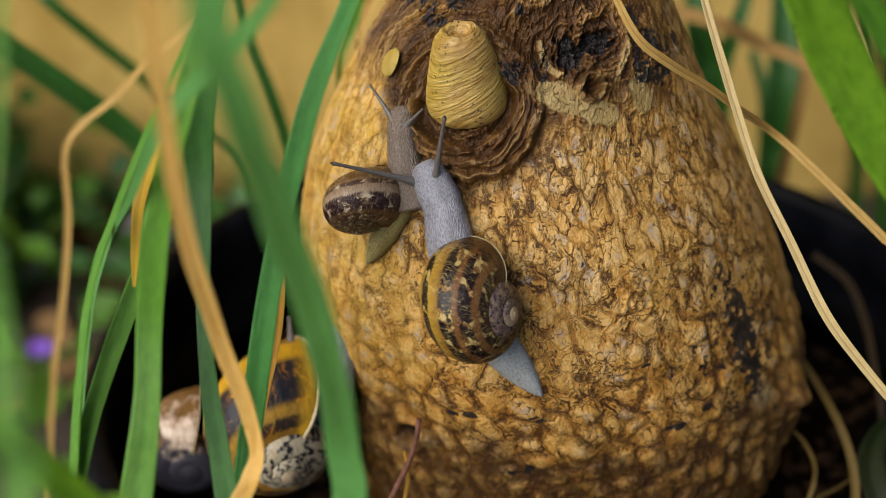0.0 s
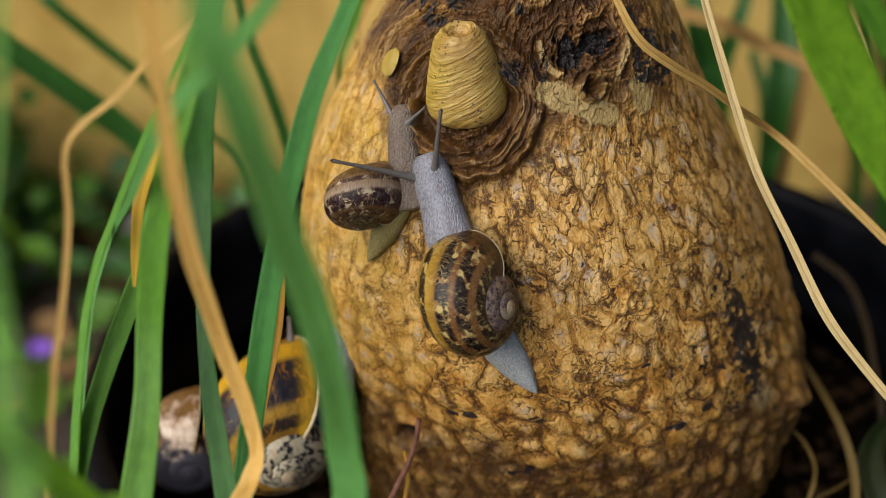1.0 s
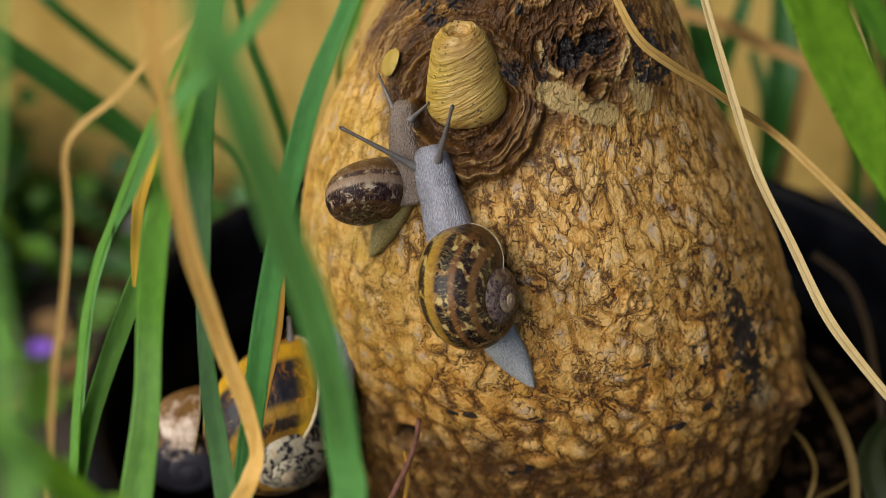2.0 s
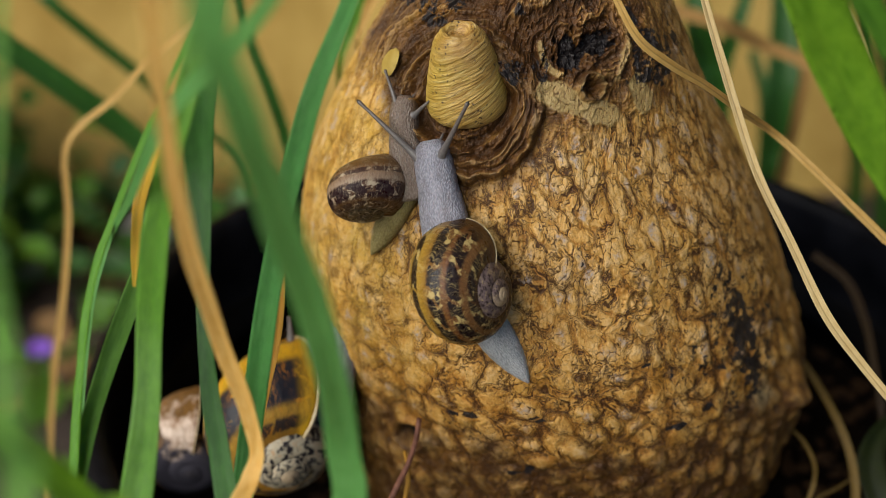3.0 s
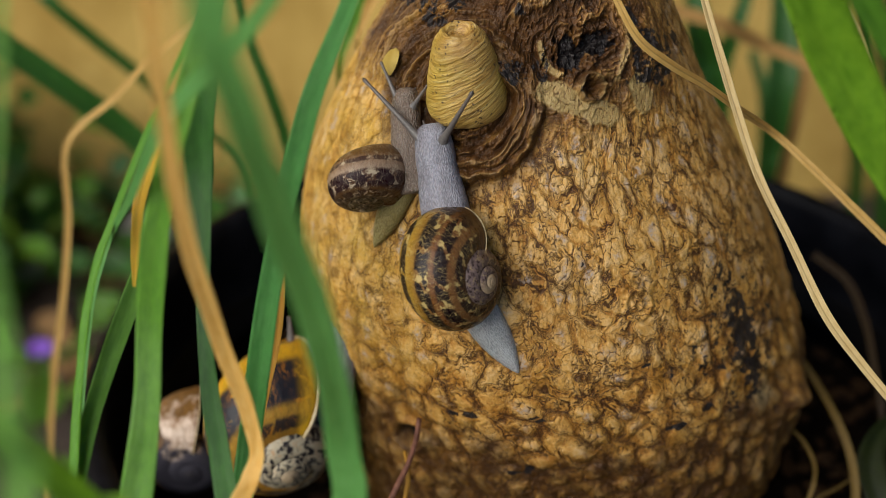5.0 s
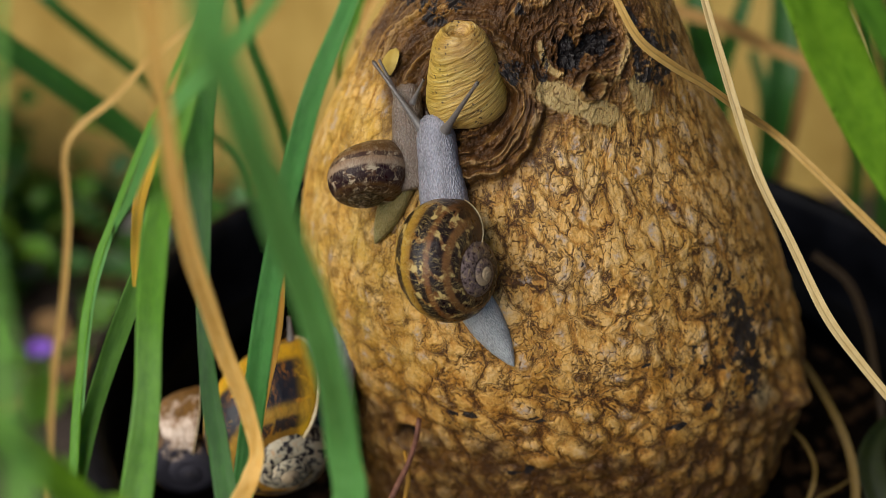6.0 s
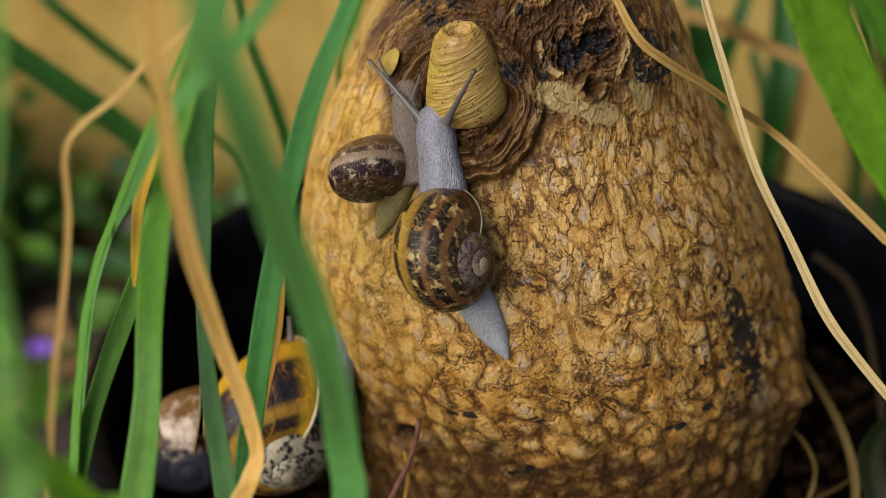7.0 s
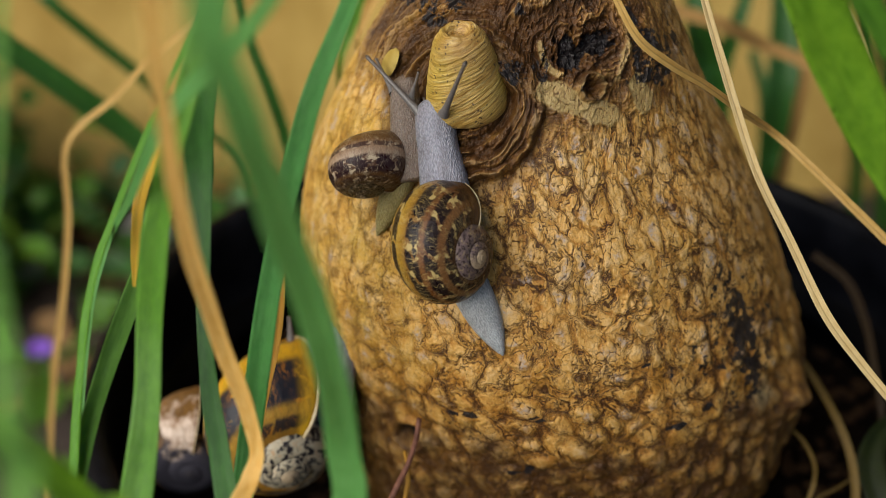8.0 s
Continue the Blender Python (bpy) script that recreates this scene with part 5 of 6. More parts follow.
leaf(side_plant, "dry_leaf", dry_straw, [(0.0278, -0.0138, 0.3243, 0.0012), (0.0314, -0.0187, 0.3165, 0.0017), (0.0352, -0.0256, 0.3054, 0.0021), (0.0391, -0.0325, 0.2944, 0.0021), (0.0443, -0.0408, 0.2811, 0.0021), (0.0519, -0.0491, 0.2678, 0.0021), (0.0598, -0.0578, 0.254, 0.0024), (0.0678, -0.0636, 0.2445, 0.0022), (0.078, -0.0702, 0.234, 0.0021), (0.0911, -0.0789, 0.2202, 0.0021), (0.1056, -0.109, 0.1211, 0.0020), (0.135, -0.17, 0, 0.0014)], -10, "dried papery leaf", 12)
leaf(side_plant, "leaf", leaf_lime, [(0.0348, -0.0747, 0.3494, 0.0091), (0.0408, -0.0761, 0.3379, 0.011), (0.0471, -0.0776, 0.326, 0.011), (0.0554, -0.0803, 0.3123, 0.0105), (0.0673, -0.0844, 0.2962, 0.01), (0.0816, -0.0898, 0.2782, 0.009), (0.1091, -0.1229, 0.153, 0.0085), (0.165, -0.19, 0, 0.0063)], 0, "", 16)
leaf(side_plant, "dry_leaf", dry_straw, [(0.0576, -0.0436, 0.3238, 0.0007), (0.0604, -0.0474, 0.3176, 0.0015), (0.063, -0.0513, 0.3115, 0.0016), (0.0669, -0.056, 0.3039, 0.0015), (0.0744, -0.064, 0.2911, 0.0012), (0.1092, -0.0825, 0.1601, 0.0011), (0.18, -0.12, 0, 0.0008)], 0, "dried papery leaf", 12)
leaf(side_plant, "leaf", leaf_mid, [(0.0397, -0.0855, 0.3511, 0.0047), (0.0472, -0.0855, 0.3416, 0.0048), (0.054, -0.0854, 0.3323, 0.0049), (0.0641, -0.0884, 0.3182, 0.0048), (0.1056, -0.1252, 0.175, 0.0046), (0.19, -0.2, 0, 0.0034)], 0, "", 12)
wall_plant = thing("strap_leaf_plant", "dark green strap-leaved clump near the wall, with unseen leaves added for shade", "plant", "strap-leaved plants", at=(0.13, 0.23, 0))
leaf(wall_plant, "dry_leaf", dry_brown, [(0.0432, 0.1555, 0.246, 0.0041), (0.0587, 0.153, 0.2422, 0.005), (0.0743, 0.1505, 0.2381, 0.005), (0.0911, 0.1559, 0.2279, 0.0051), (0.1049, 0.1528, 0.2229, 0.0046), (0.1068, 0.1498, 0.2181, 0.0042), (0.106, 0.1504, 0.2002, 0.0043), (0.106, 0.1577, 0.1741, 0.0045), (0.1075, 0.1654, 0.1488, 0.0042), (0.1215, 0.1834, 0.0818, 0.004), (0.15, 0.22, 0, 0.0029)], 0, "dried papery leaf")
leaf(wall_plant, "leaf", leaf_dark, [(0.111, 0.2183, 0.2334, 0.0079), (0.1117, 0.206, 0.2137, 0.0125), (0.111, 0.1925, 0.1921, 0.0144), (0.1104, 0.189, 0.1677, 0.0132), (0.11, 0.1877, 0.1467, 0.0096), (0.1216, 0.2033, 0.0807, 0.0091), (0.145, 0.235, 0, 0.0067)], 0, "")
leaf(wall_plant, "leaf", leaf_dark, [(0.096, 0.2075, 0.235, 0.005), (0.0903, 0.1979, 0.2196, 0.0064), (0.0862, 0.1986, 0.2019, 0.0079), (0.0844, 0.1991, 0.1837, 0.0071), (0.0895, 0.2093, 0.101, 0.0067), (0.1, 0.23, 0, 0.005)], 0, "")
leaf(wall_plant, "leaf", leaf_dark, [(0.0665, 0.1778, 0.244, 0.0047), (0.0687, 0.1698, 0.2312, 0.0108), (0.0739, 0.171, 0.2143, 0.0119), (0.0798, 0.1707, 0.195, 0.0098), (0.0865, 0.1804, 0.1073, 0.0093), (0.1, 0.2, 0, 0.0069)], 0, "")
leaf(wall_plant, "leaf", leaf_dark, [(0.1027, 0.2196, 0.1977, 0.0043), (0.108, 0.2094, 0.1814, 0.0053), (0.1099, 0.2055, 0.1563, 0.0054), (0.1165, 0.2235, 0.086, 0.0051), (0.13, 0.26, 0, 0.0038)], 0, "")
# tall leaves added out of view, only to shade the wall and trunk top
shade_leaves = random.Random(31)
for i in range(15):
    x, y = (0.012 * i - 0.03, shade_leaves.uniform(0.25, 0.33)) if i < 7 else (0.215 + 0.012 * (i - 7), shade_leaves.uniform(0.24, 0.38))
    high, away = shade_leaves.uniform(0.42, 0.60), shade_leaves.uniform(-0.10, 0.06) if i < 7 else shade_leaves.uniform(-0.16, -0.04)
    leaf(wall_plant, "leaf", leaf_dark, [(x + away, y - 0.06, high, 0.006), (x + 0.75 * away, y - 0.05, 0.85 * high, 0.011), (x + 0.4 * away, y - 0.02, 0.6 * high, 0.013), (x + 0.15 * away, y, 0.3 * high, 0.012), (x, y, 0, 0.009)], shade_leaves.uniform(-20, 20), "")
pot_weed = thing("potted_weed", "withered brown stalks and one green leaf in the pot", "plant", at=(0.085, -0.03, 0.165))
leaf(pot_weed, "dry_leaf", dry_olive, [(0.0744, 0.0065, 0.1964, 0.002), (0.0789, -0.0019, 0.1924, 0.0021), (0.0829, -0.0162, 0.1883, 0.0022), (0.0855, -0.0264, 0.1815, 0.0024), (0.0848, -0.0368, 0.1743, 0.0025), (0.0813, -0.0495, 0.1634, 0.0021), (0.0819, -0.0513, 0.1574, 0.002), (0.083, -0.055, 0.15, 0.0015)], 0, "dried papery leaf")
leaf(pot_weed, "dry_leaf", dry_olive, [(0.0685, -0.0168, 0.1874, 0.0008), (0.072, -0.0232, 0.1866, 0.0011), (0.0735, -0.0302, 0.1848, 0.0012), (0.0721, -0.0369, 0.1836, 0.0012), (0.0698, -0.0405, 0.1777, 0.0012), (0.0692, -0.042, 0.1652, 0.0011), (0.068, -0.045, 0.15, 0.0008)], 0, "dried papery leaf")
leaf(pot_weed, "leaf", leaf_olive_shaded, [(0.1068, -0.0032, 0.1809, 0.0033), (0.0977, -0.0106, 0.1785, 0.0065), (0.0937, -0.0196, 0.1735, 0.0087), (0.0953, -0.0293, 0.1674, 0.0064), (0.0962, -0.0328, 0.1596, 0.0061), (0.098, -0.04, 0.15, 0.0045)], 0, "")
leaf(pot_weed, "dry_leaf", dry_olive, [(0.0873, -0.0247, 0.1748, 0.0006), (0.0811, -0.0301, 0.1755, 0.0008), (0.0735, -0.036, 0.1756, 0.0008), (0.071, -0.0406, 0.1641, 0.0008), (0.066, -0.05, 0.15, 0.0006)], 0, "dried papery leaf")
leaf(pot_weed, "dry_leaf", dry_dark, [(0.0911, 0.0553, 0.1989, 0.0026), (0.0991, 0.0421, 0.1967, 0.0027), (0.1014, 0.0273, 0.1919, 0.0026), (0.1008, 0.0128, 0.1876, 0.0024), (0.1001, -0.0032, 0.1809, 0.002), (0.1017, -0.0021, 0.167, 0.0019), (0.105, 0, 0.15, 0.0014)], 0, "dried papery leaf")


# ---- weeds, litter and stones on the earth ----
def scatter_leaves(name, label, category, material, count, box, size, tall, seed):
    rnd = random.Random(seed)
    verts, faces, uvs = [], [], []
    for _ in range(count):
        x, y = rnd.uniform(box[0], box[1]), rnd.uniform(box[2], box[3])
        z = tall * rnd.random() ** 1.5
        m = Matrix.Translation((x, y, z + 0.004)) @ Euler((rnd.uniform(-0.9, 0.9), rnd.uniform(-0.9, 0.9), rnd.uniform(0, 6.28))).to_matrix().to_4x4()
        s = size * rnd.uniform(0.5, 1.3)
        start = len(verts)
        for i in range(7):
            q = i / 6
            w = 0.36 * s * math.sin(math.pi * (0.06 + 0.9 * q))
            for side in (-1, 0, 1):
                verts.append(m @ Vector((side * w, (q - 0.5) * s, 0.12 * s * abs(side) - 0.5 * s * (q - 0.5) ** 2)))
                uvs.append((0.5 + 0.5 * side, q))
        for i in range(6):
            for k in (0, 1):
                a = start + 3 * i + k
                faces.append((a, a + 1, a + 4, a + 3))
    ob = piece(name, mesh_of(name, verts, faces, uvs), material)
    return tagged(ob, label, category, kind="stuff")


scatter_leaves("weeds", "low dark green weeds along the foot of the wall", "weeds", leaf_dark, 420, (-0.46, -0.27, 0.26, 0.43), 0.026, 0.11, 3)
scatter_leaves("weeds", "creeping dark green weeds on the earth by the wall", "weeds", leaf_dark, 300, (-0.46, -0.02, 0.30, 0.43), 0.020, 0.035, 13)
scatter_leaves("leaf_litter", "tan and brown fallen leaves on the earth", "leaf litter", litter_tan, 260, (-0.42, 0.42, -0.35, 0.43), 0.030, 0.006, 4)
scatter_leaves("weeds", "sparse green weeds between the fallen leaves", "weeds", leaf_mid, 110, (-0.44, -0.15, 0.15, 0.43), 0.024, 0.06, 5)


def stone(at, size, seed):
    bm = bmesh.new()
    bmesh.ops.create_icosphere(bm, subdivisions=3, radius=1)
    for v in bm.verts:
        v.co *= 1 + 0.35 * noise.noise(v.co * 1.1 + Vector((seed, 0, 0)))
        v.co = Vector((v.co.x * size, v.co.y * size * 0.8, v.co.z * size * 0.55))
    data = bpy.data.meshes.new("stone")
    bm.to_mesh(data)
    bm.free()
    data.polygons.foreach_set("use_smooth", [True] * len(data.polygons))
    ob = piece("stone", data, stone_grey)
    ob.location = at
    return tagged(ob, "pale grey rounded stone lying on the earth", "stone", "stones on the earth")


stone((-0.2067, 0.3907, 0.004), 0.016, 0)
stone((-0.2677, 0.3539, 0.004), 0.014, 1)
stone((-0.2557, 0.4335, 0.004), 0.02, 2)
stone((-0.0777, 0.3855, 0.004), 0.012, 3)


def flower(at):
    ob = thing("flower", "small violet flower on a short stalk among the weeds", "flower", at=at)
    piece("stalk", grid_mesh("stalk", tube([(0, 0, -at[2], 0.0012), (0.004, 0, -at[2] / 2, 0.001), (0, 0, 0, 0.001)], 8)), leaf_mid, ob)
    for i in range(6):
        a = i * math.pi / 3
        pts = [[(q * 0.009, s * 0.0042 * math.sin(math.pi * min(1, 0.15 + 0.8 * q)), 0.004 * q - 0.004 * q * q + 0.0008 * s * s) for s in np.linspace(-1, 1, 5)] for q in np.linspace(0, 1, 7)]
        petal = piece("petal", grid_mesh("petal", np.array(pts), False), petal_violet, ob)
        petal.matrix_basis = pose(0, 0, 0, 0, -20, math.degrees(a))


flower((-0.229, 0.2297, 0.03))


# ---- movement ----
def motions():
    walk(big_snail, [(0, pose(-0.02116, -0.05396, 0.25693, -33.13, -62.4, 112.08)),
        (0.5, pose(-0.0216, -0.05367, 0.25743, -32.46, -62.13, 111.04)),
        (1, pose(-0.02173, -0.05338, 0.25814, -31.47, -61.74, 110)),
        (1.5, pose(-0.02159, -0.05313, 0.25889, -31.14, -61.11, 109.96)),
        (3, pose(-0.02314, -0.05215, 0.26029, -31.46, -59.93, 109.13)),
        (3.5, pose(-0.02398, -0.05171, 0.26076, -32.21, -59.36, 109.25)),
        (4, pose(-0.02436, -0.05135, 0.26137, -30.79, -59.43, 107.34)),
        (4.5, pose(-0.02474, -0.05098, 0.26197, -29.7, -59.39, 105.8)),
        (6, pose(-0.02599, -0.04961, 0.26417, -26.5, -59.08, 101.11)),
        (6.5, pose(-0.02617, -0.04912, 0.26511, -24.81, -59.05, 99.05)),
        (7, pose(-0.02644, -0.04856, 0.26611, -23.56, -58.9, 97.38)),
        (7.5, pose(-0.02687, -0.04814, 0.26667, -20.93, -59.32, 93.86)),
        (8, pose(-0.02677, -0.04773, 0.26762, -21.12, -58.86, 94.23))])
    walk(big_snail_neck, [(0, pose(0.01275, 0.00263, 0.00404, -3.82, 3.39, 2.15)),
        (0.5, pose(0.01295, 0.00218, 0.00411, -3.14, 3.76, 8.97)),
        (1, pose(0.01306, 0.00236, 0.00416, -3.5, 3.32, 7.81)),
        (1.5, pose(0.01331, 0.00242, 0.00421, -3.77, 3.06, 7.53)),
        (3, pose(0.01365, 0.00186, 0.00432, -4, 1.88, 1.89)),
        (3.5, pose(0.01376, 0.00083, 0.00441, -3.36, 1.59, 1.43)),
        (4, pose(0.01391, 0.0006, 0.00448, -3.13, 1.36, 2.9)),
        (4.5, pose(0.01408, 0.00032, 0.00455, -2.91, 1.13, 4.17)),
        (6, pose(0.01406, -0.00033, 0.00474, -2.5, -0.14, 3.34)),
        (6.5, pose(0.01389, -0.0002, 0.0048, -2.58, -0.54, 3.36)),
        (7, pose(0.01371, -0.0003, 0.00486, -2.52, -0.75, 5.08)),
        (7.5, pose(0.01381, -0.00042, 0.00492, -2.19, -0.88, 7.51)),
        (8, pose(0.01359, -0.00042, 0.00496, -2.4, -0.99, 7.77))])
    walk(big_snail_head, [(0, pose(0.02195, 0.00298, 0.00349, -3.35, 8.15, 17.84)),
        (0.5, pose(0.0219, 0.00359, 0.00351, -4.74, 7.13, 11.99)),
        (1, pose(0.02184, 0.00357, 0.00364, -5.31, 6.13, 8.89)),
        (1.5, pose(0.0221, 0.00359, 0.00373, -6.02, 5.26, 5.58)),
        (3, pose(0.02192, 0.00213, 0.00405, -5.79, 3.89, 1.06)),
        (3.5, pose(0.02217, 0.00104, 0.00418, -5.33, 3.42, -0.26)),
        (4, pose(0.02226, 0.00102, 0.00428, -5.3, 3.29, 0.39)),
        (4.5, pose(0.02236, 0.00093, 0.00438, -5.27, 3.22, 0.87)),
        (6, pose(0.02237, 0.00015, 0.00476, -4.83, 2.34, -0.84)),
        (6.5, pose(0.02221, 0.00028, 0.00488, -4.81, 2.04, -1.08)),
        (7, pose(0.02204, 0.00044, 0.00497, -4.83, 2.15, 1.67)),
        (7.5, pose(0.02205, 0.00066, 0.00504, -4.5, 2.29, 4.98)),
        (8, pose(0.02177, 0.00069, 0.0051, -4.71, 2.41, 6.13))])
    walk(big_snail_tail, [(0, pose(-0.00918, -0.00158, 0.00103, 3.93, 13.21, -152.35)),
        (0.5, pose(-0.0091, -0.00169, 0.00102, 3.94, 13.21, -152.55)),
        (1, pose(-0.00907, -0.00185, 0.00101, 3.7, 13.48, -154.64)),
        (1.5, pose(-0.00877, -0.00183, 0.00104, 3.57, 13.47, -156.46)),
        (3, pose(-0.00854, -0.00201, 0.00107, 3.55, 13.81, -157.13)),
        (3.5, pose(-0.00847, -0.00205, 0.00108, 3.68, 13.89, -156.61)),
        (4, pose(-0.00851, -0.00229, 0.00107, 3.5, 14, -156.98)),
        (4.5, pose(-0.00848, -0.00251, 0.00108, 3.26, 14.08, -157.71)),
        (6, pose(-0.00843, -0.00281, 0.00112, 3.31, 14.41, -156.63)),
        (6.5, pose(-0.00853, -0.00299, 0.00113, 3.16, 14.53, -156.79)),
        (7, pose(-0.00853, -0.00312, 0.00116, 2.93, 14.53, -157.49)),
        (7.5, pose(-0.00855, -0.00357, 0.00116, 2.57, 14.55, -156.57)),
        (8, pose(-0.00855, -0.00355, 0.0012, 1.95, 14.45, -159.44))])
    walk(big_snail_tentacle_a, [(0, pose(0.00721, 0.00284, 0.00115, 7.7, -35.08, 48.82)),
        (0.5, pose(0.00595, 0.00259, 0.00119, 8.03, -32.21, 54.96)),
        (1, pose(0.0058, 0.00294, 0.00116, 7.97, -32.83, 58.84)),
        (1.5, pose(0.00569, 0.00293, 0.00115, 10.17, -29.09, 55.1)),
        (3, pose(0.00649, 0.00259, 0.00119, 16.42, -5.02, 37.03)),
        (3.5, pose(0.00614, 0.00247, 0.0012, 16.87, -4.93, 36.3)),
        (4, pose(0.0065, 0.00237, 0.00121, 16.66, -3.86, 37.45)),
        (4.5, pose(0.00686, 0.00228, 0.00121, 16.43, -2.81, 38.54)),
        (6, pose(0.00726, 0.00261, 0.00117, 18.39, -0.83, 32.76)),
        (6.5, pose(0.00739, 0.00274, 0.00115, 18.24, -0.56, 34.13)),
        (7, pose(0.00736, 0.00251, 0.00115, 17, 1.4, 38.15)),
        (7.5, pose(0.00738, 0.00248, 0.00114, 16.69, 1.86, 37.62)),
        (8, pose(0.0074, 0.00245, 0.00113, 16.37, 2.34, 37.08))])
    walk(big_snail_tentacle_b, [(0, pose(0.00563, -0.00143, 0.00145, 22.06, -28.93, -47.56)),
        (0.5, pose(0.00544, -0.0013, 0.00141, 23.13, -30.23, -41.77)),
        (1, pose(0.00559, -0.00116, 0.00139, 22.77, -28.16, -35.8)),
        (1.5, pose(0.00553, -0.00126, 0.00138, 22.61, -29.49, -37.26)),
        (3, pose(0.0061, -0.00234, 0.0014, 18.96, -25.39, -47.94)),
        (3.5, pose(0.00556, -0.00255, 0.00138, 17.86, -27.56, -53.24)),
        (4, pose(0.0058, -0.00264, 0.00139, 18.66, -29.07, -53.46)),
        (4.5, pose(0.00603, -0.00272, 0.00139, 19.57, -30.72, -53.78)),
        (6, pose(0.00648, -0.00369, 0.00324, 19.22, -29.72, -53.07)),
        (6.5, pose(0.00663, -0.004, 0.00385, 19.15, -29.59, -52.75)),
        (7, pose(0.00612, -0.00452, 0.00427, 21.81, -31.15, -50.24)),
        (7.5, pose(0.00602, -0.00451, 0.0047, 23.53, -33.65, -50.61)),
        (8, pose(0.00591, -0.00451, 0.00513, 25.47, -36.25, -50.87))])
    walk(small_snail, [(0, pose(-0.04231, -0.03679, 0.27233, -26.78, -58.71, 80.4)),
        (0.5, pose(-0.04206, -0.03675, 0.27275, -26.48, -58.63, 80.31)),
        (1, pose(-0.04205, -0.0365, 0.27318, -26.44, -58.47, 80.17)),
        (1.5, pose(-0.04192, -0.03627, 0.27377, -26.28, -58.3, 80)),
        (3, pose(-0.04129, -0.03607, 0.27498, -25.61, -58.07, 79.78)),
        (3.5, pose(-0.04116, -0.03589, 0.27546, -25.48, -57.96, 79.68)),
        (4, pose(-0.04115, -0.03563, 0.27589, -25.49, -57.83, 79.56)),
        (4.5, pose(-0.04113, -0.03525, 0.27654, -25.52, -57.63, 79.39)),
        (6, pose(-0.0411, -0.03447, 0.27784, -25.61, -57.26, 79.06)),
        (6.5, pose(-0.04097, -0.03425, 0.27838, -25.53, -57.16, 78.97)),
        (7, pose(-0.04095, -0.03395, 0.27886, -25.59, -57.03, 78.85)),
        (7.5, pose(-0.04094, -0.03366, 0.27935, -25.65, -56.9, 78.74)),
        (8, pose(-0.04093, -0.03342, 0.27972, -25.71, -56.81, 78.65))])
    walk(small_snail_neck, [(0, pose(0.00681, -0.00786, 0.0032, 4.8, -3.2, 13.24)),
        (0.5, pose(0.00615, -0.00758, 0.0032, 4.61, -3.34, 13.2)),
        (1, pose(0.00617, -0.00773, 0.0032, 4.7, -3.4, 13.27)),
        (1.5, pose(0.00605, -0.00773, 0.0032, 4.67, -3.45, 13.37)),
        (3, pose(0.00642, -0.00706, 0.0033, 3.93, -2.99, 13.81)),
        (3.5, pose(0.00629, -0.00706, 0.0033, 3.92, -2.98, 13.9)),
        (4, pose(0.00618, -0.00714, 0.0033, 3.96, -3, 14)),
        (4.5, pose(0.0058, -0.00724, 0.00328, 4.05, -3.08, 14.1)),
        (6, pose(0.00586, -0.0078, 0.00325, 4.66, -3.02, 14.45)),
        (6.5, pose(0.0058, -0.00784, 0.00324, 4.75, -2.96, 14.56)),
        (7, pose(0.00565, -0.00759, 0.00325, 4.57, -2.82, 14.78)),
        (7.5, pose(0.00549, -0.00734, 0.00326, 4.38, -2.67, 15.01)),
        (8, pose(0.00546, -0.00708, 0.00328, 4.17, -2.47, 15.24))])
    walk(small_snail_head, [(0, pose(0.01354, -0.00628, 0.00359, 2.66, 0.33, 4.91)),
        (0.5, pose(0.01287, -0.006, 0.0036, 2.49, 0.13, 4.83)),
        (1, pose(0.01289, -0.00614, 0.00361, 2.61, 0.15, 4.97)),
        (1.5, pose(0.01277, -0.00613, 0.00362, 2.6, 0.16, 5.11)),
        (3, pose(0.01314, -0.00541, 0.00366, 1.85, 0.6, 5.59)),
        (3.5, pose(0.01302, -0.0054, 0.00367, 1.85, 0.59, 5.68)),
        (4, pose(0.0129, -0.00547, 0.00366, 1.91, 0.58, 5.78)),
        (4.5, pose(0.01253, -0.00555, 0.00365, 2.03, 0.49, 5.88)),
        (6, pose(0.01259, -0.00607, 0.00361, 2.45, 0.45, 6.17)),
        (6.5, pose(0.01253, -0.00609, 0.0036, 2.46, 0.46, 6.26)),
        (7, pose(0.01238, -0.00581, 0.0036, 2.19, 0.58, 6.48)),
        (7.5, pose(0.01223, -0.00553, 0.00359, 1.92, 0.72, 6.7)),
        (8, pose(0.01222, -0.00524, 0.00358, 1.62, 0.89, 6.94))])
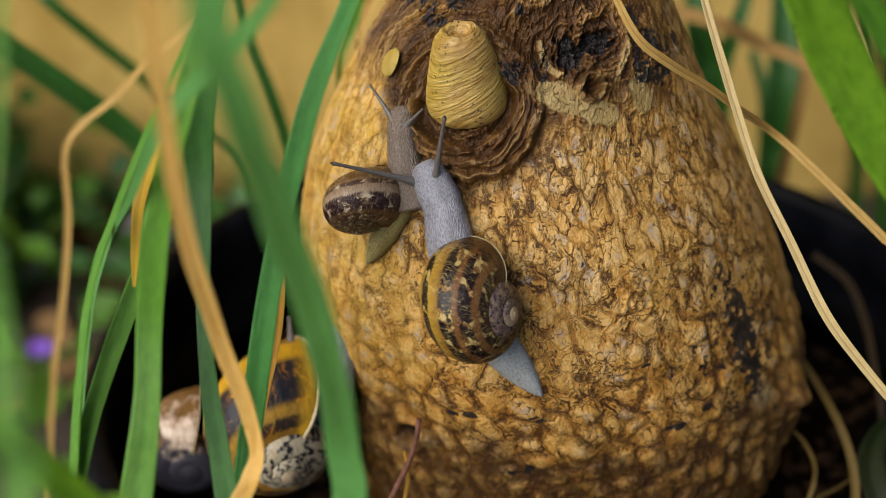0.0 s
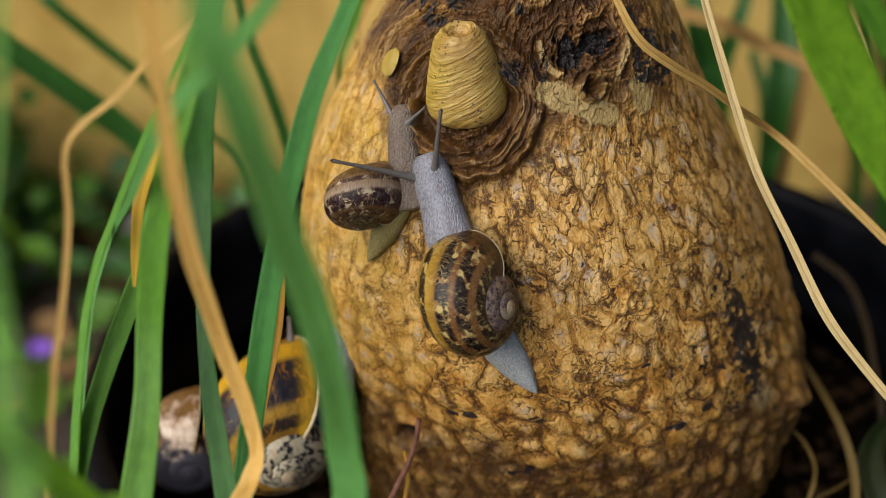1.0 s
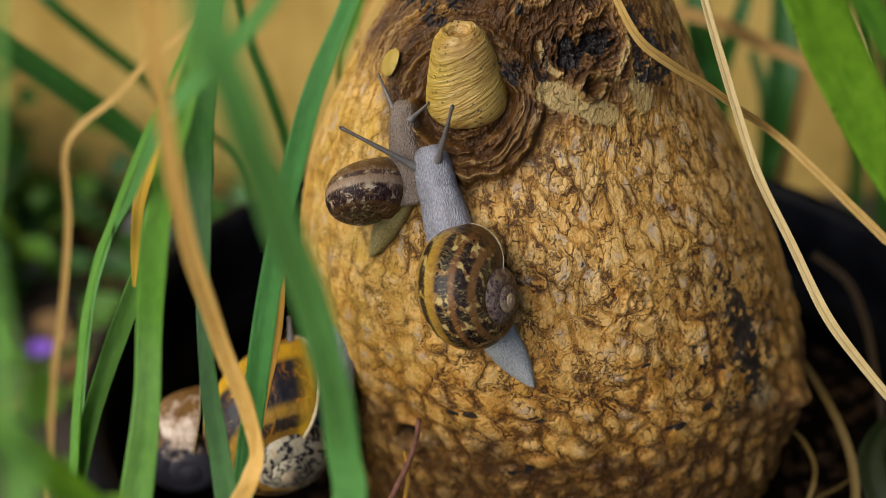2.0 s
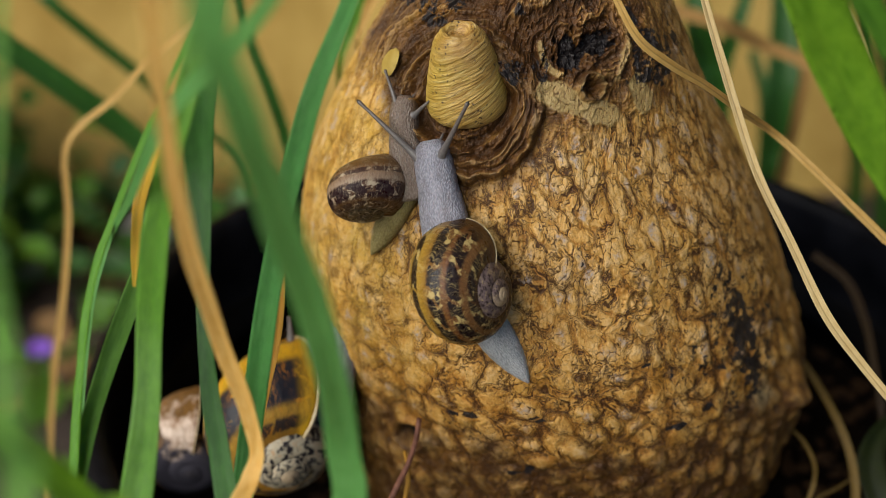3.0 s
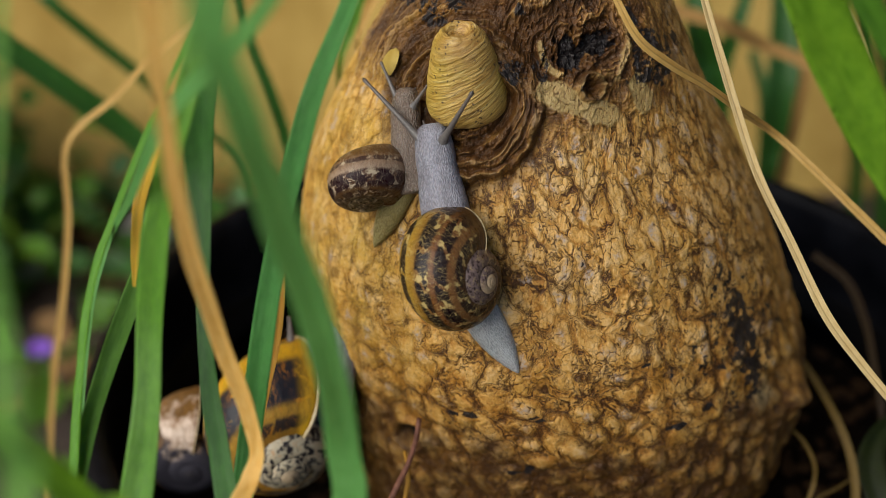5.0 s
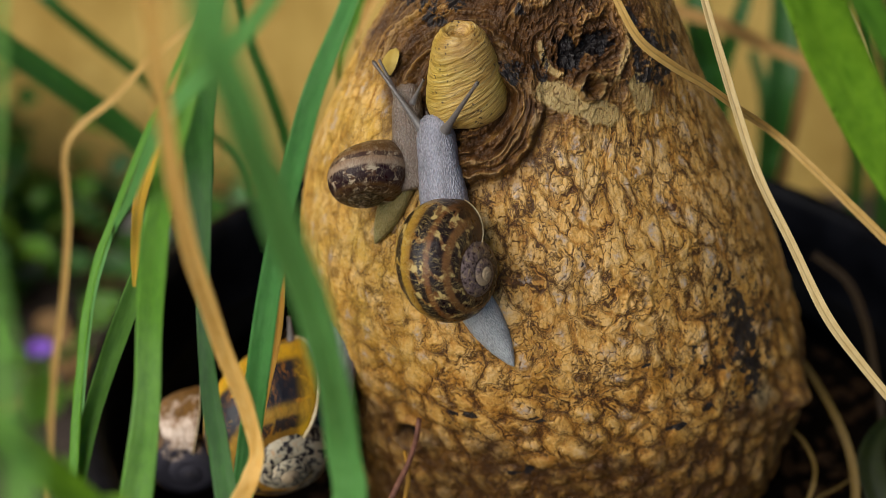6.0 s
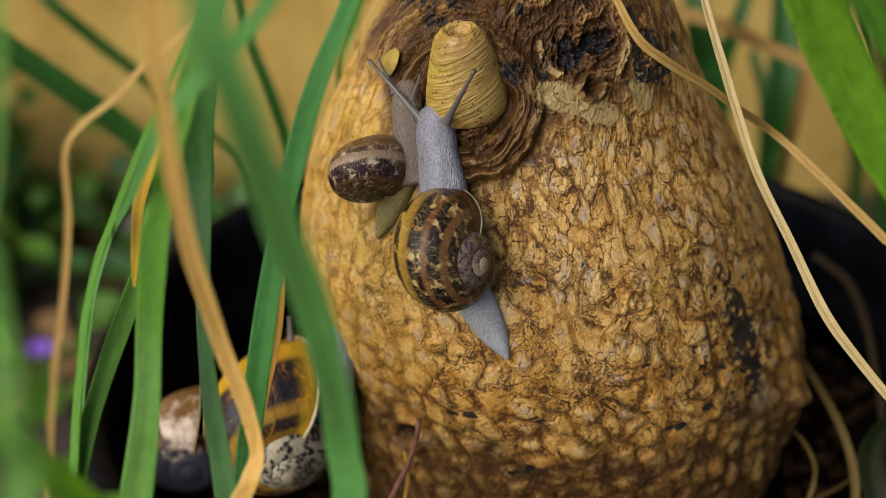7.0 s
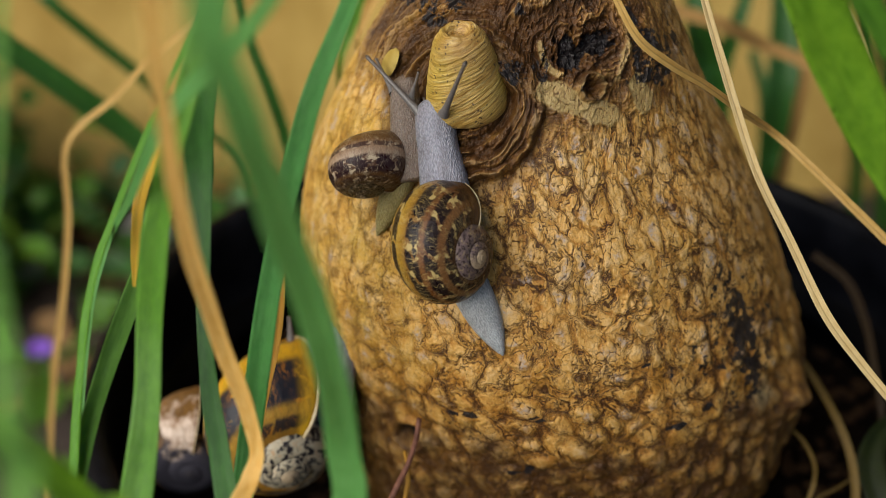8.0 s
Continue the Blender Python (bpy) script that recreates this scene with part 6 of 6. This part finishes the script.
    walk(small_snail_tail, [(0, pose(-0.00287, -0.0049, 0.00138, -5.9, 6.8, 144.96)),
        (0.5, pose(-0.00285, -0.00492, 0.00139, -5.92, 6.8, 144.9)),
        (1, pose(-0.00283, -0.00493, 0.0014, -5.89, 6.84, 146)),
        (1.5, pose(-0.0028, -0.00494, 0.0014, -5.88, 6.88, 146.91)),
        (3, pose(-0.00276, -0.00497, 0.00142, -5.93, 6.84, 147.06)),
        (3.5, pose(-0.00274, -0.00498, 0.00143, -5.94, 6.81, 147.46)),
        (4, pose(-0.00273, -0.00498, 0.00143, -5.92, 6.79, 148.26)),
        (4.5, pose(-0.0027, -0.00499, 0.00144, -5.9, 6.79, 149.52)),
        (6, pose(-0.00265, -0.00499, 0.00145, -5.88, 6.71, 151.77)),
        (6.5, pose(-0.00263, -0.005, 0.00146, -5.89, 6.67, 152.19)),
        (7, pose(-0.00261, -0.005, 0.00146, -5.88, 6.65, 153)),
        (7.5, pose(-0.0026, -0.005, 0.00147, -5.88, 6.63, 153.79)),
        (8, pose(-0.00258, -0.005, 0.00147, -5.87, 6.6, 154.37))])
    walk(small_snail_tentacle_a, [(0, pose(0.00507, 0.00167, 0.00123, 24.99, -3.54, 37.17)),
        (0.5, pose(0.0052, 0.00168, 0.00123, 26.46, -2.48, 33.18)),
        (1, pose(0.0052, 0.00168, 0.00122, 26.67, -2.51, 31.92)),
        (1.5, pose(0.00521, 0.00168, 0.00122, 26.88, -2.54, 30.68)),
        (3, pose(0.0046, 0.00052, 0.00128, 29.24, -3.08, 20.99)),
        (3.5, pose(0.0048, 0.0008, 0.00126, 29.02, -3.44, 21.39)),
        (4, pose(0.00499, 0.001, 0.00125, 28.6, -3.06, 23.11)),
        (4.5, pose(0.00519, 0.0012, 0.00123, 28.16, -2.63, 24.87)),
        (6, pose(0.00536, 0.00195, 0.00117, 26.63, -0.41, 30.13)),
        (6.5, pose(0.00542, 0.00221, 0.00114, 26.13, 0.41, 31.82)),
        (7, pose(0.00509, 0.00231, 0.00114, 26.46, 1.53, 32)),
        (7.5, pose(0.00476, 0.00241, 0.00114, 26.8, 2.63, 32.23)),
        (8, pose(0.00443, 0.00252, 0.00114, 27.14, 3.73, 32.52))])
    walk(small_snail_tentacle_b, [(0, pose(0.00355, -0.00221, 0.00132, 23.12, -14.29, -59.17)),
        (0.5, pose(0.00382, -0.00205, 0.00132, 21.73, -10.33, -59.23)),
        (1, pose(0.00374, -0.00228, 0.00132, 21.88, -10.32, -59.33)),
        (1.5, pose(0.00365, -0.00251, 0.00131, 22.03, -10.3, -59.43)),
        (3, pose(0.00328, -0.0036, 0.00128, 22.83, -8.72, -58.84)),
        (3.5, pose(0.00337, -0.00339, 0.00129, 23.12, -11.07, -59.78)),
        (4, pose(0.00345, -0.00326, 0.0013, 25.61, -11.15, -54.45)),
        (4.5, pose(0.00354, -0.00313, 0.0013, 27.59, -11.12, -49.47)),
        (6, pose(0.00355, -0.00254, 0.00131, 32.15, -17.98, -41.62)),
        (6.5, pose(0.00355, -0.00235, 0.00132, 34.24, -21.29, -36.81)),
        (7, pose(0.00331, -0.00248, 0.00131, 34.74, -20.59, -35.54)),
        (7.5, pose(0.00306, -0.00261, 0.00131, 35.24, -19.94, -34.38)),
        (8, pose(0.00281, -0.00275, 0.0013, 35.73, -19.34, -33.32))])


motions()
